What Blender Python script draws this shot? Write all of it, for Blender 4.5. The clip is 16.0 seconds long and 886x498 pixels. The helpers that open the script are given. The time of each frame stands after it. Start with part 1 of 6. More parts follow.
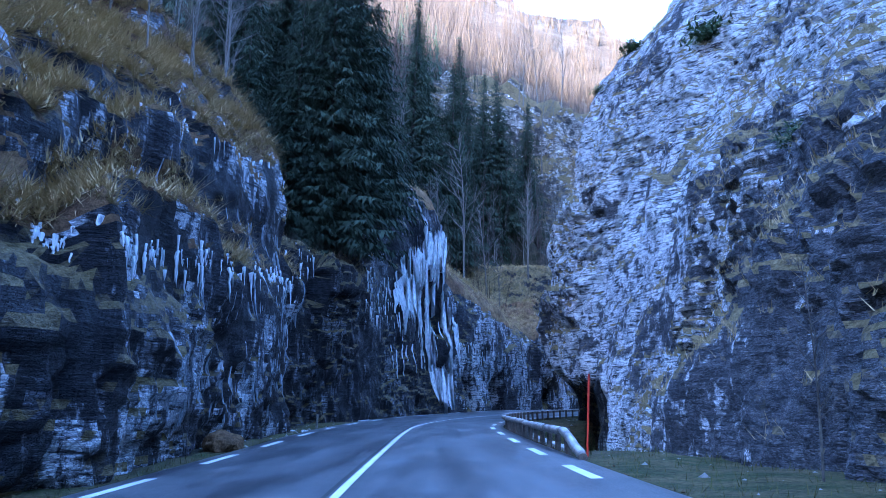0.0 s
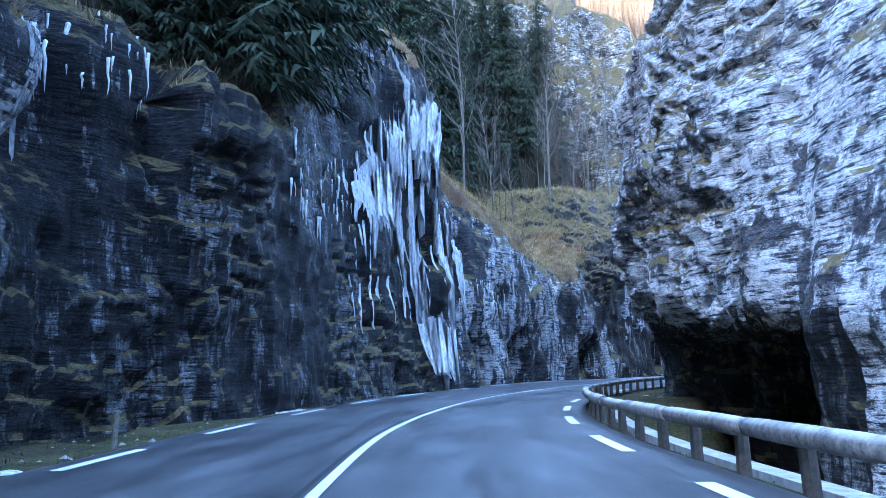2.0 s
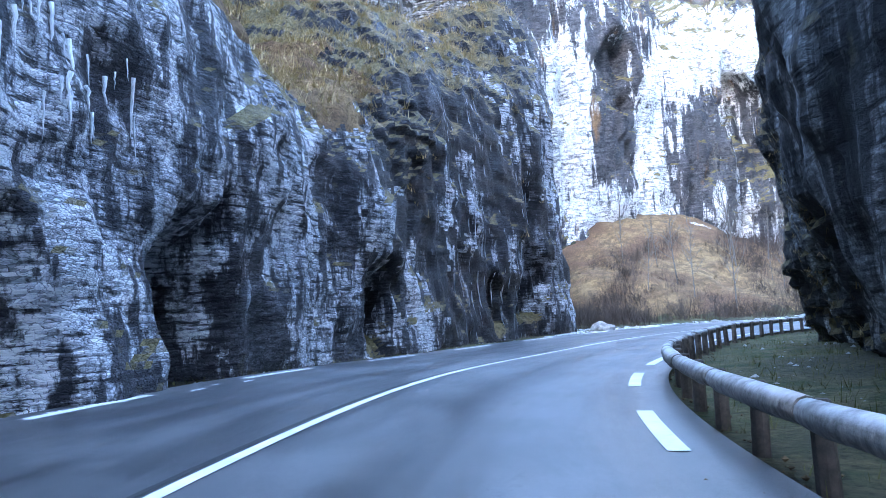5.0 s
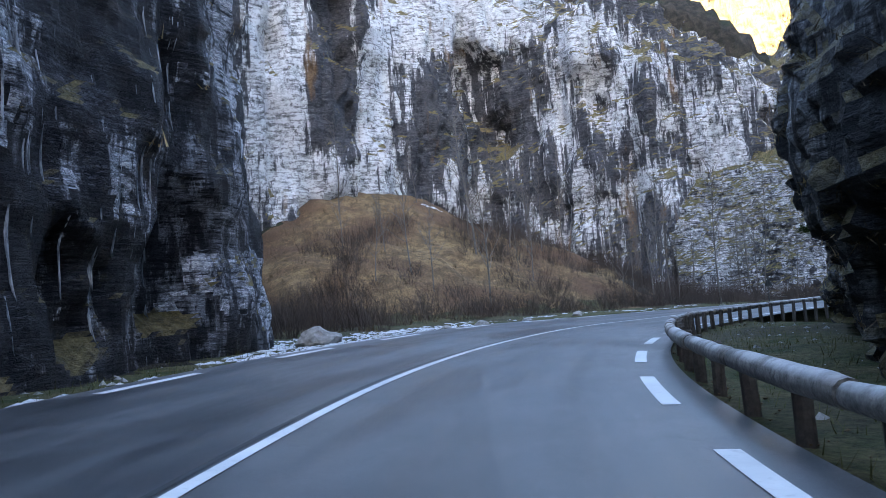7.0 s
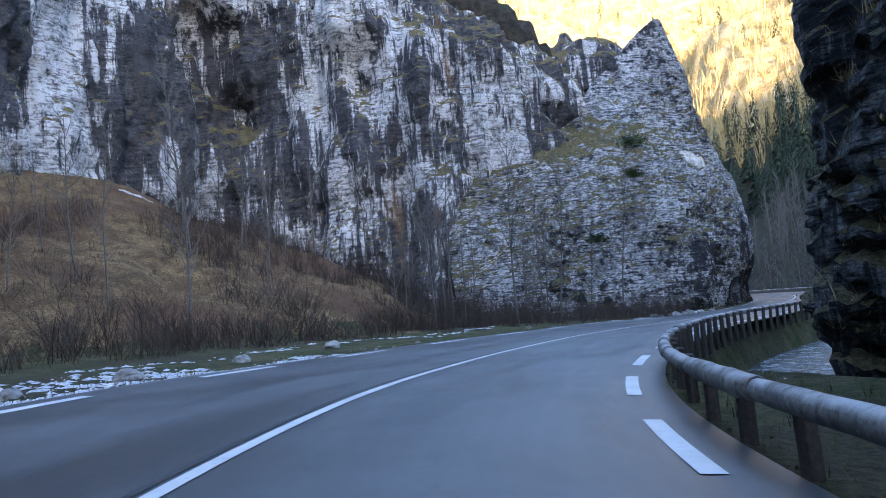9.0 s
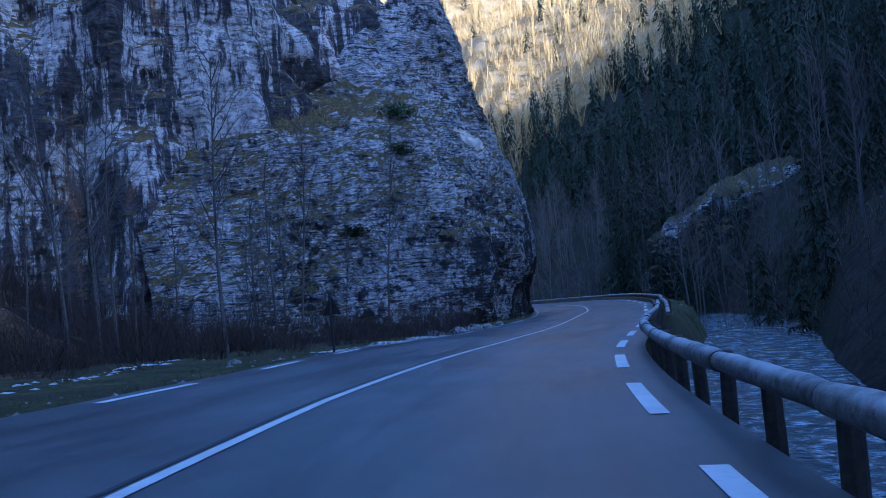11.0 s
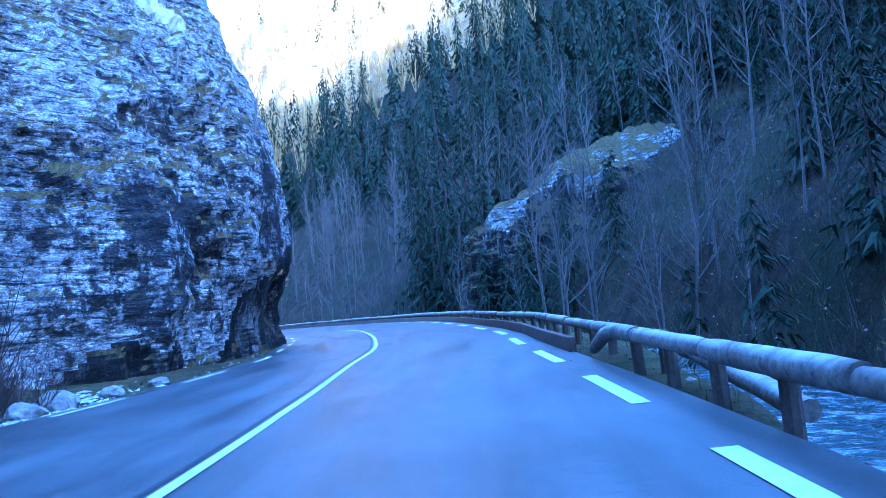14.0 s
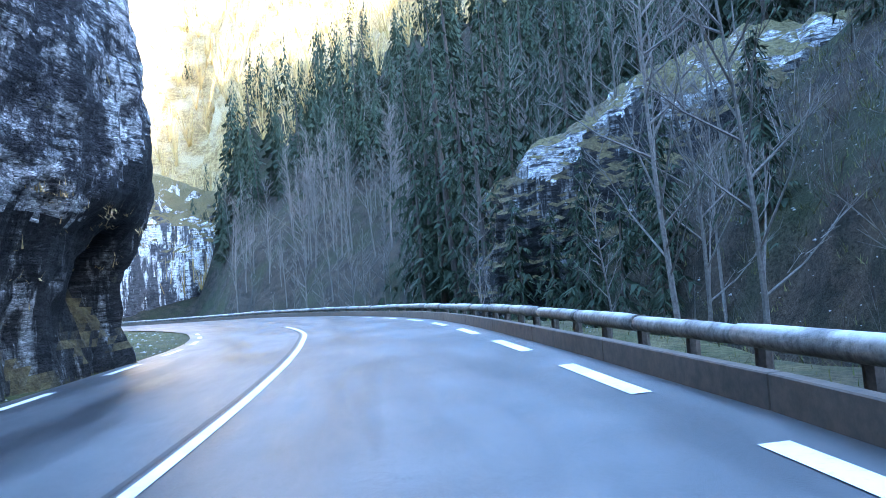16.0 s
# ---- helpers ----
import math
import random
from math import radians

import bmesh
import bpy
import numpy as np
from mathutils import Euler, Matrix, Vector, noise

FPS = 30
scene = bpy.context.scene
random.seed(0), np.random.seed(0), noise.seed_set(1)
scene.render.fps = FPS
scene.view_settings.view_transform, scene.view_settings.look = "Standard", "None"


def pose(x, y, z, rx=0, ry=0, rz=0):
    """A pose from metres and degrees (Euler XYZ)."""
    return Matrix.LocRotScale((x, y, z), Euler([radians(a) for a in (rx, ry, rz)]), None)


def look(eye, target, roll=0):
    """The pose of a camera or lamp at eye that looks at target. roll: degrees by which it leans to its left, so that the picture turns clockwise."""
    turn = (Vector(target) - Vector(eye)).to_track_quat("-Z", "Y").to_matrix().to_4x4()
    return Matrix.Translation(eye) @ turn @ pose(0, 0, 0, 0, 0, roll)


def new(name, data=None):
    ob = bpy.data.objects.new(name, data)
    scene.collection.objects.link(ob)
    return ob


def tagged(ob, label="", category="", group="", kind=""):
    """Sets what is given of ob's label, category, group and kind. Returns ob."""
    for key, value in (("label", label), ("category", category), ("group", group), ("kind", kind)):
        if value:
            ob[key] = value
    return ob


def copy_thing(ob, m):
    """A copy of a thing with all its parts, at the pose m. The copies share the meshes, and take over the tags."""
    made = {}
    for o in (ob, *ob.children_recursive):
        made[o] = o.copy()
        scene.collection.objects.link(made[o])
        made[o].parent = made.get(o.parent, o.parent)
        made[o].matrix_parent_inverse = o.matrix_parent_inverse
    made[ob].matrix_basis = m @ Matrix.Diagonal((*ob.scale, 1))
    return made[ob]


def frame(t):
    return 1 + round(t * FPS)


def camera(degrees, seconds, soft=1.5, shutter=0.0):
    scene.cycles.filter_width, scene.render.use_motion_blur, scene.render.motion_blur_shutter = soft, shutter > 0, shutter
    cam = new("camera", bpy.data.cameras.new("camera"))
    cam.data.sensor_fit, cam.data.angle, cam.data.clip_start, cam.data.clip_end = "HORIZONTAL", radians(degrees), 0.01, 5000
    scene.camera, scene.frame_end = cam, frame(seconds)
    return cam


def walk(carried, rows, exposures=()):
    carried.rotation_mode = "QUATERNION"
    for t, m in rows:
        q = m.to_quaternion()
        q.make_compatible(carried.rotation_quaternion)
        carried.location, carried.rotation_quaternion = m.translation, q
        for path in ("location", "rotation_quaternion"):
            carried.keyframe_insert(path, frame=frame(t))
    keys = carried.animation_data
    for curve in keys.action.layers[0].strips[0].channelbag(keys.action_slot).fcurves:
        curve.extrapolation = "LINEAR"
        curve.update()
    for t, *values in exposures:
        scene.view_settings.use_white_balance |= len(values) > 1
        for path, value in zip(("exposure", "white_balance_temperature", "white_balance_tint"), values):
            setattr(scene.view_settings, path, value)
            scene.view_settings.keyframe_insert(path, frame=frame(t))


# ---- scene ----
from mathutils.bvhtree import BVHTree

# the camera, carried by a car through the gorge
cam = camera(57.0, 16.0, soft=0.75)
METRES, EYE, TILT, LEAN, TURN = 184.0, 1.185, 10.8, 0.0, 0.0
ROWS = [
    (0.0, 0.0, 0.0, 0.0, -0.0, 0.0, 0.0),
    (0.5, -0.001, 0.0368, -0.0073, 0.12, -0.62, 0.36),
    (1.0, -0.0018, 0.0732, -0.0142, 0.07, -0.89, 0.47),
    (1.5, -0.0021, 0.1092, -0.021, -0.14, -1.34, 0.81),
    (2.0, -0.0019, 0.1446, -0.0276, -0.85, -1.94, 1.38),
    (2.5, -0.0007, 0.1798, -0.0341, -2.2, -2.63, 1.87),
    (3.0, 0.0016, 0.214, -0.0405, -4.24, -3.31, 2.13),
    (5.5, 0.0373, 0.3692, -0.0693, -23.05, -4.71, -0.48),
    (6.0, 0.0505, 0.396, -0.0741, -28.14, -4.37, -1.22),
    (6.5, 0.0659, 0.4212, -0.0786, -33.45, -4.21, -2.03),
    (7.0, 0.0833, 0.4444, -0.0829, -38.33, -4.22, -2.31),
    (7.5, 0.1017, 0.4651, -0.0868, -42.32, -3.98, -2.3),
    (8.0, 0.1213, 0.4845, -0.0903, -46.1, -3.42, -2.73),
    (8.5, 0.142, 0.5021, -0.0933, -50.55, -2.63, -3.69),
    (9.0, 0.1643, 0.5177, -0.0965, -55.37, -1.8, -4.32),
    (9.5, 0.1874, 0.5316, -0.0992, -60.03, -1.18, -4.52),
    (10.0, 0.2119, 0.5439, -0.102, -64.53, -0.63, -4.69),
    (12.5, 0.3531, 0.5791, -0.11, -82.07, 2.74, -4.73),
    (13.0, 0.3836, 0.5817, -0.1108, -84.49, 3.18, -4.92),
    (13.5, 0.415, 0.5832, -0.1115, -86.0, 3.47, -5.06),
    (14.0, 0.4465, 0.5846, -0.112, -86.85, 3.47, -5.31),
    (14.5, 0.478, 0.5859, -0.1123, -87.43, 3.09, -5.66),
    (15.0, 0.5095, 0.5876, -0.1127, -87.49, 3.03, -5.72),
    (15.5, 0.5409, 0.5898, -0.1129, -87.38, 2.91, -5.91),
    (16.0, 0.572, 0.5927, -0.1132, -86.53, 2.5, -6.62),
]
EXPOSURES = [(0.0, 3.95, 4450, 20), (0.5, 4.75, 5600, 17), (1.0, 4.85, 5200, 10), (1.6, 4.8, 5300, 12), (3.0, 4.6, 4800, 12), (5.5, 4.9, 6000, 14), (6.0, 4.1, 6200, 14), (8.5, 3.3, 6400, 16), (9.5, 2.85, 4950, 13), (10.0, 2.45, 4600, 12),
             (11.5, 1.7, 4100, 28), (12.6, 1.25, 3700, 36), (13.0, 2.05, 3480, 26), (14.0, 4.0, 3750, 16), (14.5, 4.1, 4750, 14), (15.0, 4.4, 5100, 8), (16.0, 4.5, 5150, 8)]
walk(cam, [(t, pose(0, 0, EYE, TILT, LEAN, TURN) @ pose(METRES * x, METRES * y, METRES * z, 90 + pitch, roll, yaw)) for t, x, y, z, yaw, pitch, roll in ROWS], EXPOSURES)

# world: a low winter sun behind the ridge, clear sky
SUN_EL, SUN_AZ = 16.0, math.atan2(-0.55, -0.83)
world = bpy.data.worlds.new("sky")
scene.world = world
world.use_nodes = True
sky = world.node_tree.nodes.new("ShaderNodeTexSky")
sky.sky_type, sky.sun_disc = "NISHITA", False
sky.sun_elevation, sky.sun_rotation = radians(SUN_EL), SUN_AZ
sky.altitude, sky.air_density, sky.dust_density = 600, 1.0, 1.5
back = world.node_tree.nodes["Background"]
back.inputs[1].default_value = 0.15
world.node_tree.links.new(sky.outputs[0], back.inputs[0])
sun = new("sun", bpy.data.lights.new("sun", "SUN"))
sun.data.energy, sun.data.angle, sun.data.color = 3.7, radians(0.5), (1.0, 0.82, 0.55)
sun.matrix_world = look((0, 0, 300), (0.55 * 100, 0.83 * 100, 300 - 100 * math.tan(radians(SUN_EL))))

# ---- tools ----
U = 1.15  # one step of the plan, in metres


def hash01(*k):
    h = np.zeros_like(np.asarray(k[0], dtype=np.float64))
    for a, m in zip(k, (127.1, 311.7, 74.7, 53.3)):
        h = h + np.asarray(a) * m
    v = np.sin(h) * 43758.5453
    return v - np.floor(v)


def vnoise(x, y, z, seed=0.0):
    """Value noise in -1..1 on arrays."""
    xi, yi, zi = np.floor(x), np.floor(y), np.floor(z)
    fx, fy, fz = x - xi, y - yi, z - zi
    fx, fy, fz = (f * f * (3 - 2 * f) for f in (fx, fy, fz))
    out = 0
    for dx in (0, 1):
        for dy in (0, 1):
            for dz in (0, 1):
                w = (fx if dx else 1 - fx) * (fy if dy else 1 - fy) * (fz if dz else 1 - fz)
                out = out + w * hash01(xi + dx, yi + dy, zi + dz, seed)
    return out * 2 - 1


def fbm(x, y, z, size, octaves=4, seed=0.0):
    out, amp, s = 0, 1.0, 1.0 / size
    for o in range(octaves):
        out = out + amp * vnoise(x * s, y * s, z * s, seed + o * 1.7)
        amp, s = amp * 0.5, s * 2.03
    return out


def smooth(a, b, x):
    t = np.clip((x - a) / (b - a), 0, 1)
    return t * t * (3 - 2 * t)


def spline(pts, step):
    """Points along a smooth line through pts, about step apart."""
    P = np.array(pts, dtype=float)
    V = np.empty_like(P)
    V[1:-1] = (P[2:] - P[:-2]) / 2
    V[0], V[-1] = P[1] - P[0], P[-1] - P[-2]
    out = []
    for i in range(len(P) - 1):
        n = max(1, int(np.linalg.norm((P[i + 1] - P[i])[:2]) / step))
        k = np.linalg.norm((P[i + 1] - P[i])[:2])
        a, b = V[i] * k / max(1e-6, np.linalg.norm(V[i][:2])), V[i + 1] * k / max(1e-6, np.linalg.norm(V[i + 1][:2]))
        for j in range(n):
            u = j / n
            out.append((2 * u**3 - 3 * u * u + 1) * P[i] + (u**3 - 2 * u * u + u) * a + (3 * u * u - 2 * u**3) * P[i + 1] + (u**3 - u * u) * b)
    out.append(P[-1])
    return np.array(out)


def grid_mesh(name, pos, mat, parent=None, shade=False):
    """A mesh from a (rows, columns, 3) array."""
    n, m = pos.shape[:2]
    idx = np.arange(n * m).reshape(n, m)
    faces = np.stack([idx[:-1, :-1], idx[:-1, 1:], idx[1:, 1:], idx[1:, :-1]], -1).reshape(-1, 4)
    return array_mesh(name, pos.reshape(-1, 3), faces, mat, parent, shade)


def array_mesh(name, verts, faces, mat, parent=None, shade=False):
    me = bpy.data.meshes.new(name)
    verts, faces = np.asarray(verts, dtype=np.float32), np.asarray(faces, dtype=np.int32)
    k = faces.shape[1]
    me.vertices.add(len(verts))
    me.vertices.foreach_set("co", verts.ravel())
    me.loops.add(faces.size)
    me.loops.foreach_set("vertex_index", faces.ravel())
    me.polygons.add(len(faces))
    me.polygons.foreach_set("loop_start", np.arange(0, faces.size, k, dtype=np.int32))
    me.polygons.foreach_set("use_smooth", np.full(len(faces), shade))
    me.update(calc_edges=True)
    me.validate()
    me.materials.append(mat)
    ob = new(name, me)
    ob.parent = parent
    return ob


def part(name, bm, material, parent=None, label=""):
    me = bpy.data.meshes.new(name)
    bm.to_mesh(me)
    bm.free()
    me.materials.append(material)
    ob = new(name, me)
    ob.parent = parent
    return tagged(ob, label)


def shared(name, ob, m, parent):
    """One more piece on the mesh of ob."""
    c = new(name, ob.data)
    c.parent = parent
    c.matrix_basis = m
    return c


def tube(bm, pts, radii, sides=6, cap=True):
    """A tapered round bar along pts, added to bm."""
    rings = []
    pts = [Vector(p) for p in pts]
    for i, p in enumerate(pts):
        d = (pts[min(i + 1, len(pts) - 1)] - pts[max(i - 1, 0)]).normalized()
        a = d.orthogonal().normalized() if abs(d.z) > 0.9 else d.cross(Vector((0, 0, 1))).normalized()
        b = d.cross(a)
        rings.append([bm.verts.new(p + radii[i] * (math.cos(2 * math.pi * k / sides) * a + math.sin(2 * math.pi * k / sides) * b)) for k in range(sides)])
    for r, q in zip(rings, rings[1:]):
        for k in range(sides):
            bm.faces.new((r[k], r[(k + 1) % sides], q[(k + 1) % sides], q[k]))
    if cap:
        bm.faces.new(rings[0][::-1])
        bm.faces.new(rings[-1])


# ---- materials ----
def node_mat(name):
    mat = bpy.data.materials.new(name)
    mat.use_nodes = True
    nt = mat.node_tree
    bsdf = nt.nodes["Principled BSDF"]
    geo = nt.nodes.new("ShaderNodeNewGeometry")
    return mat, nt, bsdf, geo


def n_noise(nt, vec, scale, detail=5.0, rough=0.6, stretch=None):
    if stretch:
        mp = nt.nodes.new("ShaderNodeMapping")
        mp.inputs["Scale"].default_value = stretch
        nt.links.new(vec, mp.inputs["Vector"])
        vec = mp.outputs[0]
    n = nt.nodes.new("ShaderNodeTexNoise")
    n.inputs["Scale"].default_value, n.inputs["Detail"].default_value, n.inputs["Roughness"].default_value = scale, detail, rough
    nt.links.new(vec, n.inputs["Vector"])
    return n.outputs["Fac"]


def n_ramp(nt, fac, stops):
    r = nt.nodes.new("ShaderNodeValToRGB")
    e = r.color_ramp.elements
    while len(e) < len(stops):
        e.new(0.5)
    for el, (p, c) in zip(e, stops):
        el.position, el.color = p, (*(c if isinstance(c, tuple) else (c, c, c)), 1)
    nt.links.new(fac, r.inputs[0])
    return r.outputs[0]


def n_mix(nt, fac, a, b, kind="MIX"):
    m = nt.nodes.new("ShaderNodeMix")
    m.data_type, m.blend_type = "RGBA", kind
    for sock, v in ((m.inputs[0], fac), (m.inputs[6], a), (m.inputs[7], b)):
        if isinstance(v, (int, float)):
            sock.default_value = v
        elif isinstance(v, tuple):
            sock.default_value = (*v, 1)
        else:
            nt.links.new(v, sock)
    return m.outputs[2]


def n_math(nt, op, a, b=0.0):
    m = nt.nodes.new("ShaderNodeMath")
    m.operation = op
    m.use_clamp = True
    for sock, v in ((m.inputs[0], a), (m.inputs[1], b)):
        if isinstance(v, (int, float)):
            sock.default_value = v
        else:
            nt.links.new(v, sock)
    return m.outputs[0]


def n_bump(nt, bsdf, height, strength, distance):
    b = nt.nodes.new("ShaderNodeBump")
    b.inputs["Strength"].default_value, b.inputs["Distance"].default_value = strength, distance
    nt.links.new(height, b.inputs["Height"])
    nt.links.new(b.outputs[0], bsdf.inputs["Normal"])


def rock_material(name, pale, grey, dark, wet, straw, cover, rust=0.0, white=0.0, plates=(1.7, 1.7, 5.0), runs=(0.75, 0.75, 0.09), chalky=(0.6, 0.6, 0.16), speck=0.7, lam=(0.8, 0.8, 9.0), strata=0.9, zones=(), chalk_tone=(0.74, 0.73, 0.7), rough=0.8, crisp=1.0):
    """Bedded limestone: pale faces, dark run-off streaks (wet: their share), joints, dry grass and moss where it lies flat enough (cover)."""
    mat, nt, bsdf, geo = node_mat(name)
    pos = geo.outputs["Position"]
    patches = n_noise(nt, pos, 0.22, 6)
    grain = n_noise(nt, pos, 1.9, 10, 0.78)
    base = n_ramp(nt, patches, [(0.36, grey), (0.62, pale)])
    base = n_mix(nt, 0.9, base, n_ramp(nt, grain, [(0.38, 0.16), (0.48, 1.0), (0.6, 1.9)]), "MULTIPLY")
    beds = n_noise(nt, pos, 1.0, 6, 0.62, lam)
    base = n_mix(nt, strata, base, n_ramp(nt, beds, [(0.4, 0.05), (0.455, 0.9), (0.54, 1.25), (0.62, 2.0)]), "MULTIPLY")
    if white:
        chalk = n_noise(nt, pos, 1.0, 7, 0.7, chalky)
        base = n_mix(nt, n_math(nt, "MULTIPLY", n_ramp(nt, chalk, [(0.54, 0.0), (0.6, 1.0)]), white), base, chalk_tone)
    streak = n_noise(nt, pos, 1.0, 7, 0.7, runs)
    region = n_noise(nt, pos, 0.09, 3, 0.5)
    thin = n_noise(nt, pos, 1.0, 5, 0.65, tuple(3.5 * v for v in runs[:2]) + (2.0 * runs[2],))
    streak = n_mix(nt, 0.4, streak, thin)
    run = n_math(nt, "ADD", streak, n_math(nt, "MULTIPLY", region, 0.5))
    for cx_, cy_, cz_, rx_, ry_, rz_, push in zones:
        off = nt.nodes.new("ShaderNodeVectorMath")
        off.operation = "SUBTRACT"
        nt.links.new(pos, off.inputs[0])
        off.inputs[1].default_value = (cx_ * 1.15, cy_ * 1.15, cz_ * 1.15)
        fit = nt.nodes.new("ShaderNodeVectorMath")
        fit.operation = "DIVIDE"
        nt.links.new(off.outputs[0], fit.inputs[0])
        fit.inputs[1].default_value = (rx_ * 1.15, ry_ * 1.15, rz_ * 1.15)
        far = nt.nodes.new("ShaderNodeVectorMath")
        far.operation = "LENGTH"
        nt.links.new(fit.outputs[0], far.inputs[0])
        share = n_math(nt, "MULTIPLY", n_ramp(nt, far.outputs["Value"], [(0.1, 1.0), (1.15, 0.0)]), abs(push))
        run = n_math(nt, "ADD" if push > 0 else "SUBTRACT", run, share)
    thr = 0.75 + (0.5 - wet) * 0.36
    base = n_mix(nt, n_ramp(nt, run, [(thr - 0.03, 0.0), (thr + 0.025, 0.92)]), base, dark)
    if rust:
        ochre = n_noise(nt, pos, 1.0, 3, 0.5, (0.35, 0.35, 0.06))
        base = n_mix(nt, n_math(nt, "MULTIPLY", n_ramp(nt, ochre, [(0.64, 0.0), (0.72, 1.0)]), rust), base, (0.3, 0.17, 0.07))
    wn = nt.nodes.new("ShaderNodeTexNoise")
    wn.inputs["Scale"].default_value, wn.inputs["Detail"].default_value = 1.6, 5.0
    nt.links.new(pos, wn.inputs["Vector"])
    warp = nt.nodes.new("ShaderNodeVectorMath")
    warp.operation = "MULTIPLY_ADD"
    nt.links.new(wn.outputs["Color"], warp.inputs[0])
    warp.inputs[1].default_value = (0.4, 0.4, 0.14)
    nt.links.new(pos, warp.inputs[2])
    mp = nt.nodes.new("ShaderNodeMapping")
    mp.inputs["Scale"].default_value = plates
    nt.links.new(warp.outputs[0], mp.inputs["Vector"])
    edge_v, cell_v = nt.nodes.new("ShaderNodeTexVoronoi"), nt.nodes.new("ShaderNodeTexVoronoi")
    edge_v.feature = "DISTANCE_TO_EDGE"
    for v in (edge_v, cell_v):
        nt.links.new(mp.outputs[0], v.inputs["Vector"])
    tone = nt.nodes.new("ShaderNodeSeparateColor")
    nt.links.new(cell_v.outputs["Color"], tone.inputs[0])
    base = n_mix(nt, speck, base, n_ramp(nt, tone.outputs[0], [(0.0, 0.35), (0.5, 1.0), (1.0, 1.75)]), "MULTIPLY")
    joint = n_ramp(nt, edge_v.outputs["Distance"], [(0.0, 0.03), (0.03, 0.4), (0.08, 1.0)])
    base = n_mix(nt, speck, base, joint, "MULTIPLY")
    lichen = n_noise(nt, pos, 1.3, 6, 0.7)
    base = n_mix(nt, n_ramp(nt, lichen, [(0.62, 0.0), (0.7, 0.45)]), base, (0.15, 0.14, 0.085))
    sep = nt.nodes.new("ShaderNodeSeparateXYZ")
    nt.links.new(geo.outputs["True Normal"], sep.inputs[0])
    flat = n_math(nt, "ADD", sep.outputs[2], n_math(nt, "MULTIPLY", n_noise(nt, pos, 0.5, 5), 0.55))
    turf = n_mix(nt, n_noise(nt, pos, 0.35, 4), straw, (0.16, 0.14, 0.06))
    turf = n_mix(nt, 0.8, turf, n_ramp(nt, n_noise(nt, pos, 5.0, 8, 0.75), [(0.36, 0.2), (0.62, 1.4)]), "MULTIPLY")
    base = n_mix(nt, n_ramp(nt, flat, [(1.0 - cover - 0.07, 0.0), (1.0 - cover + 0.07, 1.0)]), base, turf)
    base = n_mix(nt, 1.0, base, (0.84, 0.84, 0.83), "DARKEN")
    nt.links.new(base, bsdf.inputs["Base Color"])
    bsdf.inputs["Roughness"].default_value = rough
    bsdf.inputs["Specular IOR Level"].default_value = 0.12
    fine = n_mix(nt, 0.65, grain, beds)
    n_bump(nt, bsdf, n_mix(nt, 0.5, fine, joint), 1.0, 0.5 * crisp)
    return mat


def mottled(name, a, b, scale, rough=0.85, bump=0.3, dist=0.02, stretch=None, spread=(0.35, 0.65), shine=0.4):
    mat, nt, bsdf, geo = node_mat(name)
    pos = geo.outputs["Position"]
    big = n_noise(nt, pos, scale * 0.12, 4)
    fine = n_noise(nt, pos, scale, 8, 0.7, stretch)
    c = n_mix(nt, n_ramp(nt, fine, [(spread[0], 0.0), (spread[1], 1.0)]), a, b)
    c = n_mix(nt, 0.5, c, n_ramp(nt, big, [(0.3, 0.55), (0.65, 1.0)]), "MULTIPLY")
    nt.links.new(c, bsdf.inputs["Base Color"])
    bsdf.inputs["Roughness"].default_value = rough
    bsdf.inputs["Specular IOR Level"].default_value = shine
    if bump:
        n_bump(nt, bsdf, fine, bump, dist)
    return mat


def asphalt_material():
    """Worn asphalt; the road's own map gives the distance from its middle and along it, in metres."""
    mat, nt, bsdf, geo = node_mat("asphalt")
    pos = geo.outputs["Position"]
    uv = nt.nodes.new("ShaderNodeUVMap")
    uv.uv_map = "lanes"
    grit = n_noise(nt, pos, 45.0, 4, 0.8)
    wear = n_noise(nt, uv.outputs[0], 1.0, 6, 0.65, (0.9, 0.12, 1.0))
    patch = n_noise(nt, pos, 0.5, 6, 0.6)
    c = n_mix(nt, n_ramp(nt, wear, [(0.36, 0.0), (0.64, 1.0)]), (0.03, 0.03, 0.032), (0.085, 0.085, 0.086))
    c = n_mix(nt, 0.7, c, n_ramp(nt, patch, [(0.36, 0.6), (0.62, 1.3)]), "MULTIPLY")
    c = n_mix(nt, 0.6, c, n_ramp(nt, grit, [(0.3, 0.3), (0.7, 1.7)]), "MULTIPLY")
    crack = n_noise(nt, pos, 0.8, 7, 0.6)
    thin = n_ramp(nt, crack, [(0.494, 1.0), (0.5, 0.3), (0.506, 1.0)])
    c = n_mix(nt, n_ramp(nt, n_noise(nt, pos, 0.15, 2), [(0.45, 0.0), (0.56, 0.9)]), c, n_mix(nt, 1.0, c, thin, "MULTIPLY"))
    nt.links.new(c, bsdf.inputs["Base Color"])
    nt.links.new(n_ramp(nt, wear, [(0.35, 0.3), (0.65, 0.5)]), bsdf.inputs["Roughness"])
    n_bump(nt, bsdf, n_mix(nt, 0.4, grit, patch), 0.6, 0.012)
    return mat


